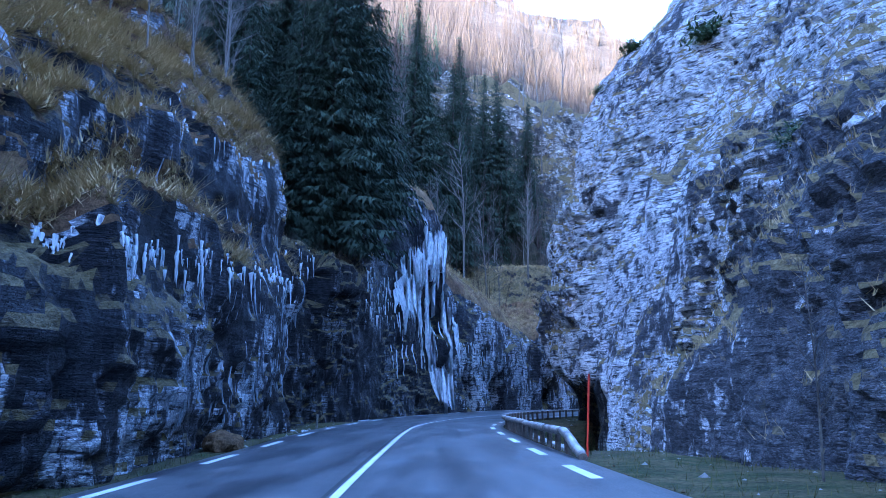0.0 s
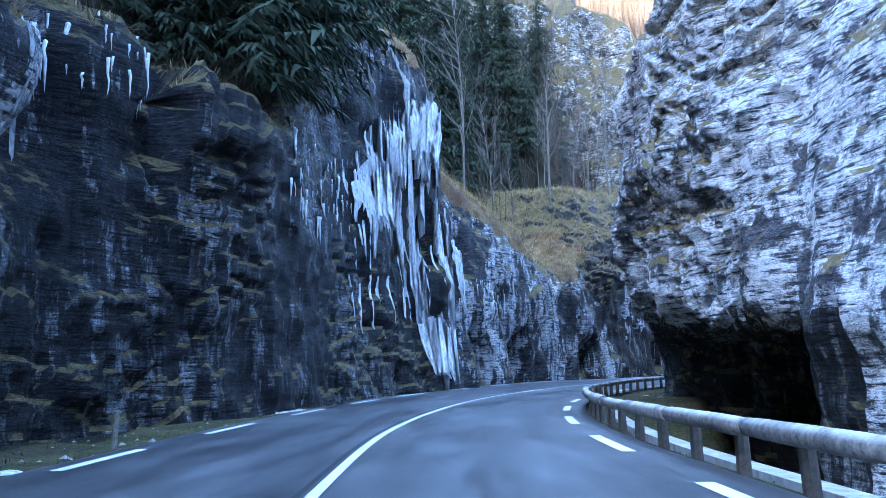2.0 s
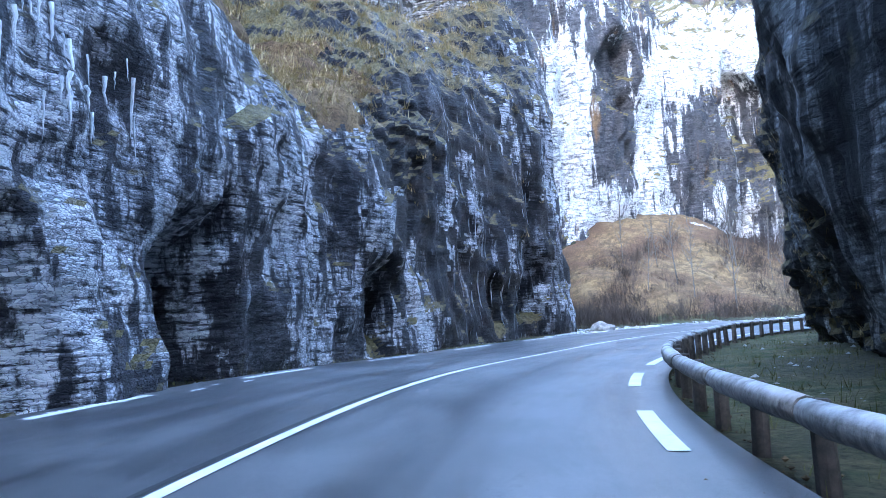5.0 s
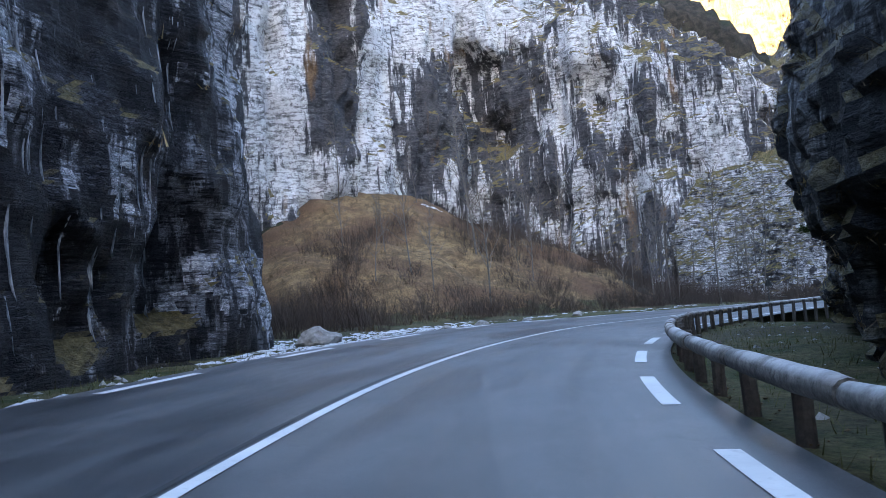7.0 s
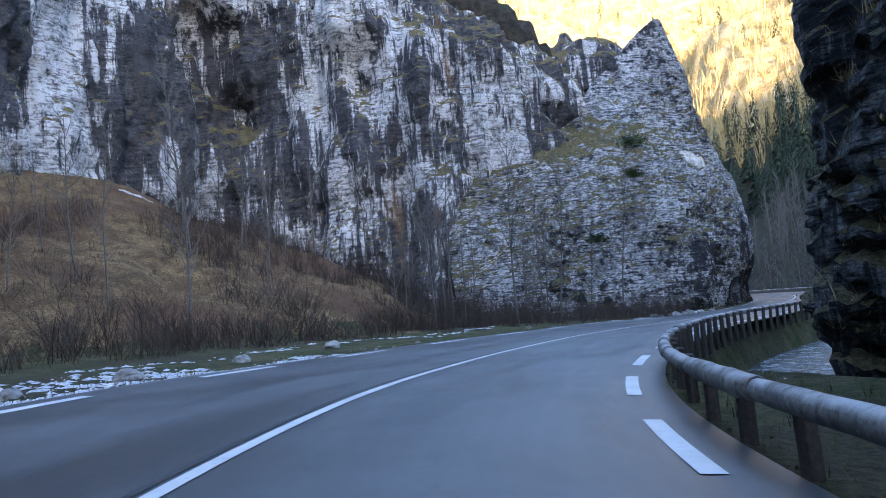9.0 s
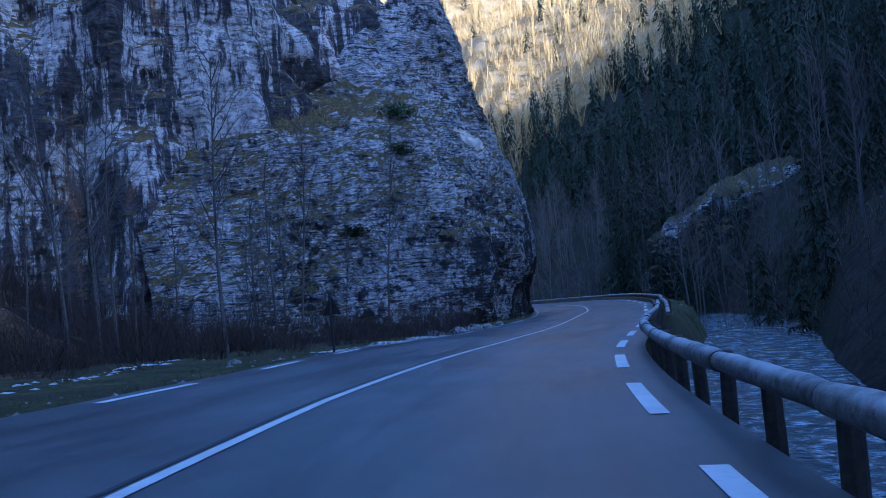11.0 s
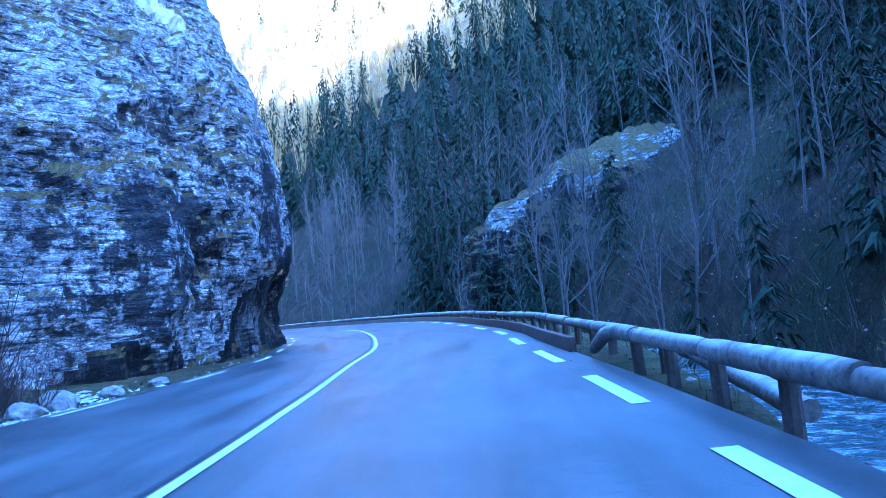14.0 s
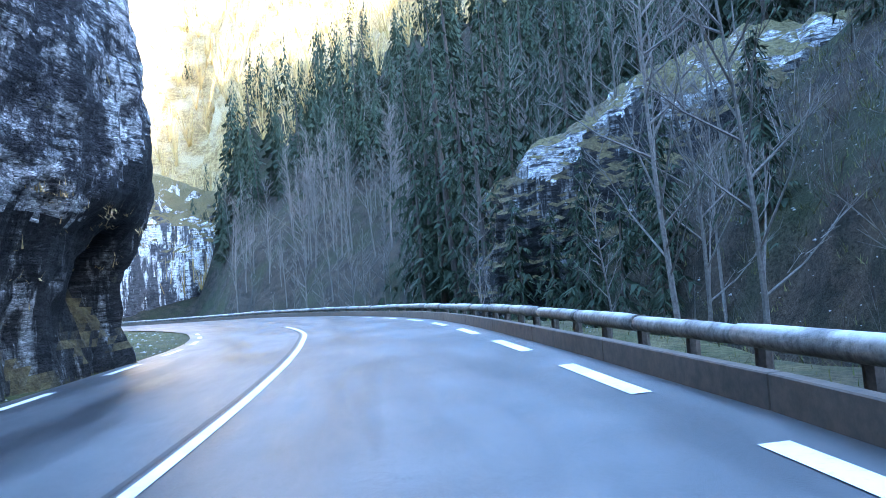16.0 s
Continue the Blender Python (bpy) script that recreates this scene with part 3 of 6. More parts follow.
high = inside(cx, cy, CLIFF_LINE + [(-2500, 900, 0), (-2500, -300, 0)])
kind = np.where(high, 1, kind)
kind = np.where(high & (gz[:-1, :-1] + 8 * rag > 46) & (cy > 135), 4, kind)
kind = np.where(cx > 240, 3, kind)
ground.data.polygons.foreach_set("material_index", kind.astype(np.int32).ravel())

rn = np.gradient(RIVER_LINE[:, :2], axis=0)
rn /= np.linalg.norm(rn, axis=1)[:, None]
rn = np.stack([rn[:, 1], -rn[:, 0]], 1)
wl = np.stack([np.column_stack([RIVER_LINE[:, :2] + rn * k, np.full(len(RIVER_LINE), -1.75)]) for k in (-4.2, -1.4, 1.4, 4.2)], 1)
river = grid_mesh("water", wl * U, M_WATER, shade=True)
tagged(river, "shallow rippling mountain river beside the road", "river", kind="structure")


# ---- the cliffs ----
def st(x, y, into, *profile):
    """A station of a cliff: foot, the compass way into the rock in degrees, and (set back, height) pairs from the foot upwards."""
    return x, y, into, profile


def cliff(name, stations, mat, label, step=0.235, tall=0.22, bulge=0.8, bed=0.2, bed_h=0.36, fine_to=24.0, seed=0.0, flute=1.0, holes=(), ledges=(), pillars=0.0, shade=False):
    n = len(stations[0][3])
    ctrl = np.array([[s[0], s[1], math.cos(radians(s[2])), math.sin(radians(s[2]))] + [v for p in s[3] for v in p] for s in stations])
    rows = spline(ctrl, step / U)
    run = np.concatenate([[0], np.cumsum(np.linalg.norm(np.diff(rows[:, :2], axis=0), axis=1))])
    w = rows[:, 2:4] / np.linalg.norm(rows[:, 2:4], axis=1)[:, None]
    sets, hs = rows[:, 4::2], rows[:, 5::2]
    # sample the profiles at even steps up the rock, coarser high up
    longest = np.max(np.sum(np.hypot(np.diff(sets, axis=1), np.diff(hs, axis=1)), axis=1))
    q, g = [0.0], tall / U
    while q[-1] < longest:
        if q[-1] > fine_to:
            g = min(g * 1.12, 3.0)
        q.append(q[-1] + g)
    q = np.array(q) / q[-1]
    pos = np.empty((len(rows), len(q), 3))
    for i in range(len(rows)):
        c = np.column_stack([sets[i], hs[i]])
        fine = spline(c[:, [0, 1]], 0.4)
        L = np.concatenate([[0], np.cumsum(np.linalg.norm(np.diff(fine, axis=0), axis=1))])
        a, h = np.interp(q * L[-1], L, fine[:, 0]), np.interp(q * L[-1], L, fine[:, 1])
        pos[i] = np.column_stack([rows[i, 0] + w[i, 0] * a, rows[i, 1] + w[i, 1] * a, h])
    du, dv = np.gradient(pos, axis=0), np.gradient(pos, axis=1)
    nor = np.cross(du, dv)
    nor /= np.linalg.norm(nor, axis=2)[:, :, None] + 1e-9
    ref = np.concatenate([-w, np.zeros((len(w), 1))], 1)[:, None, :]
    nor *= np.where(np.sum(nor * (ref + np.array([0, 0, 0.6])), axis=2).mean() < 0, -1, 1)
    x, y, z = pos[..., 0], pos[..., 1], pos[..., 2]
    u = np.broadcast_to(run[:, None], x.shape)
    lift = bulge * fbm(x, y, z * 0.8, 6.0, 3, seed + 1)
    lift = lift + 0.4 * bulge * np.abs(fbm(x, y, z * 0.3, 2.4, 3, seed + 2)) + 0.22 * flute * fbm(x, y, z * 0.13, 1.3, 3, seed + 8)
    if pillars:
        lift = lift + pillars * np.abs(fbm(x, y, z * 0.07, 5.0, 3, seed + 14)) * 1.6 - pillars * 0.6
    h = z + 0.8 * fbm(x, y, z, 7.0, 2, seed + 3) + 0.2 * fbm(x, y, z, 1.2, 2, seed + 4)
    band = np.floor(h / bed_h)
    along_u = u + 3.0 * hash01(band, band * 0, band * 0) + 0.4 * fbm(x, y, z, 1.0, 2, seed + 5)
    cell = np.floor(along_u / (0.35 + 0.6 * hash01(band, band * 0 + 2, band * 0)))
    strong = smooth(-0.25, 0.35, fbm(x, y, z, 9.0, 2, seed + 9))
    lift = lift + strong * bed * ((hash01(band, cell, band * 0) - 0.5) * 1.3 + (hash01(band, band * 0 + 5, np.floor(u / 4)) - 0.5) * 0.9)
    lift = lift + 0.17 * fbm(x, y, z, 0.9, 3, seed + 6)
    for hx, hy, hz, r, deep in holes:
        d = np.sqrt((x - hx) ** 2 + (y - hy) ** 2 + ((z - hz) / 1.4) ** 2) + 0.5 * r * fbm(x, y, z * 0.6, r, 3, seed + 7)
        lift = lift - deep * smooth(1.15 * r, 0.35 * r, d)
    for y0, z0, y1, z1, out in ledges:
        f = np.clip((y - y0) / (y1 - y0), 0, 1)
        zl = z0 + (z1 - z0) * f + 0.9 * fbm(x, y, z * 0, 3.5, 3, seed + 10)
        ends = smooth(min(y0, y1) - 1, min(y0, y1) + 1, y) * smooth(max(y0, y1) + 1, max(y0, y1) - 1, y)
        ends = ends * smooth(-0.5, 0.35, fbm(x, y, z * 0, 4.0, 2, seed + 12))
        lift = lift + out * ends * smooth(zl + 0.35, zl - 0.05, z) * smooth(zl - 2.6, zl - 0.4, z)
    pos = pos + nor * lift[..., None]
    ob = grid_mesh(name, pos * U, mat, shade=shade)
    return tagged(ob, label, "cliff", kind="structure")


cliff_left = cliff("cliff_left", [
    st(-8, -30, 180, (0, -1), (0, 2), (1, 5), (4, 8), (9, 12), (14, 18), (30, 34)),
    st(-7.2, 4, 180, (0, -1), (0, 2), (1.0, 3.4), (3.2, 5.6), (5, 8.4), (9, 12.5), (26, 32)),
    st(-6.6, 16, 180, (0, -1), (-0.3, 2.3), (0.2, 3.2), (1.6, 5.4), (2.4, 8.2), (5.5, 12), (24, 33)),
    st(-6.1, 25, 178, (0, -1), (-0.3, 3.2), (0.1, 4.6), (1.3, 6.8), (1.7, 9.4), (4.6, 13), (23, 34)),
    st(-6.6, 35.4, 178, (0, -1), (-0.1, 3.0), (0.0, 5.2), (0.3, 7.4), (0.6, 10.2), (3.0, 14), (23, 36)),
    st(-8.0, 38.0, 175, (0, -1), (0.2, 3.0), (0.6, 6.2), (0.6, 8.5), (2.0, 10.5), (6, 14.5), (23, 31)),
    st(-7.0, 42, 172, (0, -1), (0.2, 3.0), (0.2, 6), (-0.3, 8.4), (2.4, 9.4), (7, 11.5), (23, 17)),
    st(-5.0, 46, 160, (0, -1), (0.2, 3.0), (0.2, 6), (0.0, 8.4), (2.4, 9.6), (6.5, 11.5), (22, 17)),
    st(-3.4, 52, 150, (0, -1), (0.3, 3.0), (0.5, 6.5), (0.9, 11), (1.8, 15.2), (6, 16), (22, 19)),
    st(-1.6, 57.5, 148, (0, -1), (0.5, 3.0), (0.5, 6.5), (0.7, 11), (1.6, 16), (4.5, 18.4), (22, 23)),
    st(0.1, 61.4, 147, (0, -1), (0.4, 2.6), (0.5, 6.0), (0.4, 11.5), (1.2, 15.6), (4.4, 18), (22, 24)),
    st(1.9, 65, 146, (0, -1), (0.3, 2.5), (0.5, 5), (0.8, 8.2), (1.8, 12), (6, 15.4), (22, 22)),
    st(5.6, 72, 142, (0, -1), (0.3, 2.5), (0.3, 4.8), (0.6, 7.4), (2.0, 10.2), (7, 13.4), (22, 20)),
    st(9.2, 78, 138, (0, -1), (0.2, 2.5), (0.2, 4.8), (0.4, 6.8), (1.8, 8.8), (7, 11.6), (22, 17)),
    st(13.6, 84, 130, (0, -1), (0.2, 3), (0.4, 7), (0.9, 10.5), (2.6, 12.6), (6, 15), (22, 19)),
    st(18.4, 88.4, 128, (0, -1), (0.2, 3), (0.4, 7), (0.6, 11.5), (2.2, 14), (5.5, 16), (18, 11)),
    st(23.0, 92.0, 140, (0, -1), (0.2, 3), (0.8, 7), (0.6, 12), (1.8, 15.5), (4, 18), (14, 10)),
    st(24.3, 95.6, 170, (0, -1), (0.2, 3), (0.8, 7), (0.8, 12), (2.0, 15.5), (4, 18), (13, 10)),
    st(22.8, 104, 180, (0, -1), (0.5, 3), (1.0, 7), (1.5, 12), (2.4, 16), (5, 19), (13, 12)),
    st(27, 117, 160, (0, 0), (0.5, 4), (1.0, 9), (1.5, 14), (2.4, 19), (5, 23), (15, 16)),
], M_ROCK_WET, "dark wet bedded limestone wall with grassy ledges and ice", seed=11.0, step=0.215, tall=0.19, bed=0.13, bed_h=0.24, flute=0.7, bulge=0.6, shade=True,
    holes=((-7.4, 42.3, 7.6, 1.35, 2.6), (-1.4, 57, 4.6, 0.8, 0.9), (0.4, 61.6, 8.4, 1.6, 1.5), (2.2, 66.0, 2.2, 1.7, 1.6), (4.8, 70.6, 1.4, 1.7, 1.5), (10.2, 79.6, 2.2, 1.1, 0.8), (17, 87.5, 2, 0.9, 0.6), (20, 89.6, 3, 1.2, 0.8)),
    ledges=((6, 3.6, 36, 7.1, 1.25), (10, 6.5, 35, 10.0, 0.6), (60, 7.0, 80, 5.2, 0.4), (82, 8.5, 90, 6.5, 0.3)))

# turf on its ledges and on the knob, paler frosted rock beyond the ice
for m in (M_SLOPE, M_ROCK_FROST):
    cliff_left.data.materials.append(m)
count = len(cliff_left.data.polygons)
cen, nrm = np.empty(count * 3), np.empty(count * 3)
cliff_left.data.polygons.foreach_get("center", cen)
cliff_left.data.polygons.foreach_get("normal", nrm)
cen, up = cen.reshape(-1, 3) / U, np.abs(nrm.reshape(-1, 3)[:, 2])
fray = fbm(cen[:, 0], cen[:, 1], cen[:, 2], 2.4, 4, 19.0)
knob = (cen[:, 1] > 60) & (cen[:, 1] < 84) & (cen[:, 2] + 0.9 * fray > np.interp(cen[:, 1], [60, 63, 66, 72, 78, 81, 84], [17, 13, 9.6, 8.4, 7.2, 9, 13]))
ledge = (cen[:, 1] < 37) & (cen[:, 2] + 0.8 * fray > 0.11 * cen[:, 1] + 2.6) & (up + 0.2 * fray > 0.38)
frost = (cen[:, 1] + 3 * fray > 63) & ((cen[:, 1] + 5 * fray < 79) | (fray > 0.25)) | (cen[:, 1] < 36.4) & (fray > 0.02)
cliff_left.data.polygons.foreach_set("material_index", np.where(knob | ledge, 1, np.where(frost, 2, 0)).astype(np.int32))

cliff_back = cliff("cliff_back", [
    st(10, 112, 150, (0, -1), (0.5, 6), (1.0, 10), (1.5, 14), (2.5, 18), (8, 20), (26, 30)),
    st(26, 112, 165, (0, -1), (0.5, 6), (1.0, 14), (1.5, 24), (2.5, 34), (8, 40), (26, 50)),
    st(33, 126, 140, (0, -1), (0.5, 10), (1.0, 18), (1.5, 28), (2.5, 38), (8, 44), (26, 54)),
    st(43, 135.5, 115, (0, 0), (0.5, 14), (1.0, 22), (1.5, 32), (2.5, 42), (8, 47), (26, 56)),
    st(55, 138, 95, (0, 4), (0.4, 14), (0.6, 20), (0.8, 28), (1.6, 40), (8, 46), (26, 55)),
    st(66, 140.5, 88, (0, 2), (0.4, 12), (0.6, 20), (0.8, 28), (1.8, 38), (8, 45), (26, 55)),
    st(75, 139.5, 68, (0, 0), (0.4, 9), (0.6, 16), (1.2, 25), (2.4, 35), (8, 42), (26, 51)),
    st(81, 131, 42, (0, 1), (0.4, 8), (0.6, 14), (1.2, 23), (2.6, 33), (8, 38), (26, 47)),
    st(87, 123, 44, (0, 1), (0.4, 8), (0.6, 14), (1.4, 21), (2.6, 29), (8, 33), (26, 41)),
    st(93.5, 117.5, 50, (0, 1), (0.4, 8), (0.6, 14), (1.4, 20), (2.6, 26), (8, 29), (22, 34)),
    st(101, 114.5, 65, (0, 1), (0.4, 8), (0.6, 14), (1.4, 19), (2.6, 24), (6, 26), (18, 28)),
    st(107, 113, 85, (0, 1), (0.4, 8), (0.6, 14), (1.0, 20), (1.2, 25), (2, 27), (14, 22)),
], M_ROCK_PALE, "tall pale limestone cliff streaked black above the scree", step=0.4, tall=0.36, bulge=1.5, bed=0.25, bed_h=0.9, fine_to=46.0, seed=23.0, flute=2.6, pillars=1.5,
    holes=((74.0, 139.8, 27, 3.2, 3.4), (75.2, 139.6, 22, 2.4, 1.8), (54.6, 138.6, 32, 2.6, 3.6), (54.8, 138.4, 27, 2.0, 2.4), (55.2, 138.2, 21, 1.6, 1.6), (97, 116, 17.5, 2.4, 1.8), (82, 129.5, 24, 2.6, 1.4)))

# its overgrown beginning above the left wall
cliff_back.data.materials.append(M_ROCK_SLOPE)
count = len(cliff_back.data.polygons)
cen = np.empty(count * 3)
cliff_back.data.polygons.foreach_get("center", cen)
cen = cen.reshape(-1, 3) / U
cliff_back.data.polygons.foreach_set("material_index", (cen[:, 0] + 2.0 * fbm(cen[:, 0], cen[:, 1], cen[:, 2], 5.0, 3, 2.0) < 37).astype(np.int32))

rock_nose = cliff("rock_nose", [
    st(82, 121, 50, (0, -1), (1, 2.5), (2.4, 5), (4, 8), (5, 10), (8, 12), (16, 13)),
    st(87, 113, 58, (0, -1), (0.8, 2.5), (2.2, 5.5), (4, 9), (5.5, 12), (8, 14), (16, 15)),
    st(91.5, 107.8, 68, (0, -1), (0.4, 2.5), (1.2, 5.5), (2.6, 9), (4.4, 12), (7, 14.6), (14, 17)),
    st(96.5, 105.4, 80, (0, -1), (0.1, 2.2), (0.4, 5), (1.6, 9), (3.2, 12), (5.6, 15), (13, 19)),
    st(101.5, 104.8, 84, (0, -1), (0.1, 1.8), (-0.5, 4.4), (0.6, 9), (2.0, 12.4), (4.6, 16), (10, 24)),
    st(106.8, 104.6, 98, (0.2, -1), (0.5, 1.8), (-0.4, 3.9), (-0.4, 8), (0.8, 12), (3.0, 18), (6, 29)),
    st(112.2, 105.8, 125, (0.2, -1), (0.6, 1.8), (-0.1, 3.9), (0.1, 8), (0.8, 12), (3.4, 18), (6.4, 27)),
    st(113.8, 110.5, 168, (0.2, -1), (0.5, 2), (-0.4, 4.2), (0.0, 8), (1.0, 12), (3.0, 18), (6, 26)),
    st(113, 123, 175, (0, -1), (0.2, 2), (0.2, 4.5), (0.6, 9), (1.4, 14), (3, 20), (8, 28)),
    st(117, 140, 160, (0, -1), (0.2, 2), (0.4, 4.5), (0.8, 9), (1.8, 14), (4, 20), (10, 28)),
], M_ROCK_NOSE, "rounded limestone buttress overhanging the road's edge", seed=31.0, bulge=0.5,
    holes=((99, 105, 3.4, 1.0, 0.6), (107.5, 106.5, 2.6, 2.2, 0.9)))

cliff_right = cliff("cliff_right", [
    st(14, -20, 0, (0, -1), (0, 2), (1, 5), (3, 9), (6, 14), (12, 24), (34, 56)),
    st(7.6, 0, 0, (0, -1), (0, 2), (0.6, 5), (2.4, 9), (6, 14), (12, 24), (34, 56)),
    st(5.9, 12, 0, (0, -1), (0.2, 2), (0.8, 4.6), (3.2, 7), (8, 11), (14, 22), (36, 56)),
    st(6.6, 22, 0, (-1.0, -1), (-0.5, 0.9), (0.9, 3.0), (2.6, 8.4), (6, 12), (12, 23), (34, 56)),
    st(8.0, 31, -4, (-1.5, -2), (-1.0, 0.7), (0.6, 3.0), (2.0, 8.6), (5, 13), (10, 23), (33, 56)),
    st(8.2, 38, -6, (0.1, -2.6), (0.1, 0.8), (0.0, 2.6), (1.0, 7.5), (3.4, 13), (9, 23), (32, 56)),
    st(7.9, 41.0, -7, (0.2, -2.6), (0.2, 1.0), (0.0, 2.6), (0.6, 7), (2.5, 12.5), (8.3, 23.5), (31.5, 56)),
    st(7.6, 44, -8, (4.2, -2.6), (4.0, 1.4), (0.0, 2.6), (0.2, 6.5), (1.6, 12), (7.5, 24), (31, 56)),
    st(7.0, 49, -14, (4.4, -2.6), (3.8, 2.0), (0.2, 3.4), (0.0, 7), (0.8, 12), (7, 24), (31, 56)),
    st(7.2, 55, -25, (3.0, -2.6), (2.6, 1.6), (0.2, 3.6), (-0.2, 7), (0.6, 12), (7, 25), (31, 56)),
    st(10.4, 61.5, -35, (0.4, -2.6), (0.3, 1.0), (0.3, 3.2), (0.0, 7), (0.8, 13), (6, 26), (30, 56)),
    st(15, 67.5, -40, (1.8, -2.6), (1.2, 0.8), (0.2, 3.2), (0.0, 7), (1.0, 13), (6, 26), (30, 56)),
    st(19.1, 72.7, -42, (1.6, -2.6), (1.0, 0.8), (0.3, 3.2), (0.7, 7), (2.0, 13), (7, 26), (30, 56)),
    st(23.9, 77.3, -46, (1.4, -2.6), (0.8, 0.8), (0.0, 3.6), (0.6, 7), (1.8, 13), (7, 26), (30, 56)),
    st(31.2, 81.0, -55, (1.4, -2.6), (0.8, 0.8), (0.2, 3.6), (0.4, 7), (1.8, 13), (7, 26), (30, 56)),
    st(38.5, 84.3, -63, (1.2, -2.6), (0.6, 0.8), (0.2, 3.6), (0.4, 7), (1.8, 13), (7, 26), (30, 52)),
    st(43.8, 87.3, -75, (1.0, -2.6), (0.4, 0.8), (0.2, 3.6), (0.4, 7), (1.8, 12), (6, 22), (26, 40)),
    st(47.2, 85.6, -125, (0.6, -2.6), (0.2, 0.8), (0.2, 3.6), (0.6, 7), (2.0, 12), (6, 20), (20, 34)),
    st(48, 79, -165, (0.6, -2.6), (0.2, 2), (0.2, 4.6), (0.6, 8), (2.0, 12), (6, 20), (18, 32)),
], M_ROCK_GREY, "grey bedded limestone wall, undercut above the river", seed=47.0, step=0.21, tall=0.18, bed=0.22, bed_h=0.28, flute=0.45,
    holes=((9.6, 41.7, 5.9, 1.0, 1.5), (8.0, 47, 9.5, 0.7, 0.8), (7.4, 50, 5.2, 0.7, 0.7)),
    ledges=((40, 8.6, 53, 6.2, 0.75), (24, 9.0, 40, 11.5, 0.6), (6, 6.0, 24, 8.0, 0.7), (20, 2.2, 31, 3.6, 0.9), (38, 14, 56, 12, 0.6)))
# the buttress is wet below its overhang, whose shade is coloured in as well
rock_nose.data.materials.append(M_ROCK_MOSS_SHADE)
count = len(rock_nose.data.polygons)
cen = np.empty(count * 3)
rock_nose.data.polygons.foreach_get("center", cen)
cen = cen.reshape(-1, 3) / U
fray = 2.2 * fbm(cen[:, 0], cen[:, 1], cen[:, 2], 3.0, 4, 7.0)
damp_shade = cen[:, 2] + fray < np.interp(cen[:, 0], [96, 102, 108], [0.0, 2.0, 4.6])
# a fresh white scar where a slab has fallen
rock_nose.data.materials.append(mottled("fresh_rock_scar", (0.78, 0.76, 0.7), (0.52, 0.48, 0.4), 2.5, 0.85, 0.6, 0.1, None, (0.3, 0.6)))
scar = np.hypot((cen[:, 0] - 102.2) / 1.5, (cen[:, 2] - 13.8) / 0.95) + 0.12 * fray < 1
rock_nose.data.polygons.foreach_set("material_index", np.where(scar & (cen[:, 1] < 113), 2, damp_shade).astype(np.int32))

# mossy faces of the rock gate and the undercut, their shade put into the colour
cliff_right.data.materials.append(M_ROCK_MOSS_SHADE)
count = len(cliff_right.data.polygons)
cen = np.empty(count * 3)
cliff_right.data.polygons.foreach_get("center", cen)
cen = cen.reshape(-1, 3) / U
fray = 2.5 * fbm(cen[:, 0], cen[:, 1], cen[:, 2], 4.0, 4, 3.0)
# wet picks the faces that take this shade-dark rock
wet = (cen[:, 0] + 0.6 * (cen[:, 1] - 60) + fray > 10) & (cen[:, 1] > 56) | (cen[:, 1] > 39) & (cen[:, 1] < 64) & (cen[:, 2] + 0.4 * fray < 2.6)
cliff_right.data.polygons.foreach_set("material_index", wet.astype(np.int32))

outcrop = cliff("rock_outcrop", [
    st(119, 75, -35, (0, 5), (0.3, 8), (0.8, 10), (2, 12), (5, 13), (9, 13.5), (14, 14)),
    st(124.5, 82, -15, (0, 2), (0.2, 6), (0.5, 8.5), (1.6, 10.4), (4, 11.6), (8, 12.2), (14, 12.5)),
    st(127, 88, -5, (0, 0), (0.1, 4), (0.6, 7.3), (1.6, 9.6), (3.6, 11.0), (7, 11.6), (13, 11)),
    st(129.4, 92.5, -20, (0, -1), (0.1, 3), (0.4, 6.3), (1.2, 8.4), (3, 9.6), (6, 10.2), (10, 9)),
    st(131, 95, -55, (0, -1), (0.1, 2.5), (0.3, 5), (0.8, 6.8), (2, 8), (4, 8.8), (8, 8)),
    st(137, 96.5, -85, (0, -1), (0.1, 2), (0.4, 4.5), (1, 6), (2.4, 7), (5, 8), (9, 8)),
    st(145, 98, -90, (0, -1), (0.1, 1), (0.4, 2), (1, 3), (2.4, 4), (5, 5), (9, 6)),
], M_ROCK_NOSE, "pale limestone outcrop with a grassy top in the woods", step=0.26, tall=0.25, seed=63.0, bulge=1.0, fine_to=12.0)
# below the top, growth and the woods' shade are put into the rock colour
outcrop.data.materials.append(M_ROCK_MOSS_SHADE)
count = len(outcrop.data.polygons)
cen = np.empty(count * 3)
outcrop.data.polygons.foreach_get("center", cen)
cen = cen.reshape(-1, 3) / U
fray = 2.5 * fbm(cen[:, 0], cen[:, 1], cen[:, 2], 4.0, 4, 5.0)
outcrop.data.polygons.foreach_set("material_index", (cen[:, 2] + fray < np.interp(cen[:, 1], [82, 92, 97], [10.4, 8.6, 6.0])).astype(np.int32))
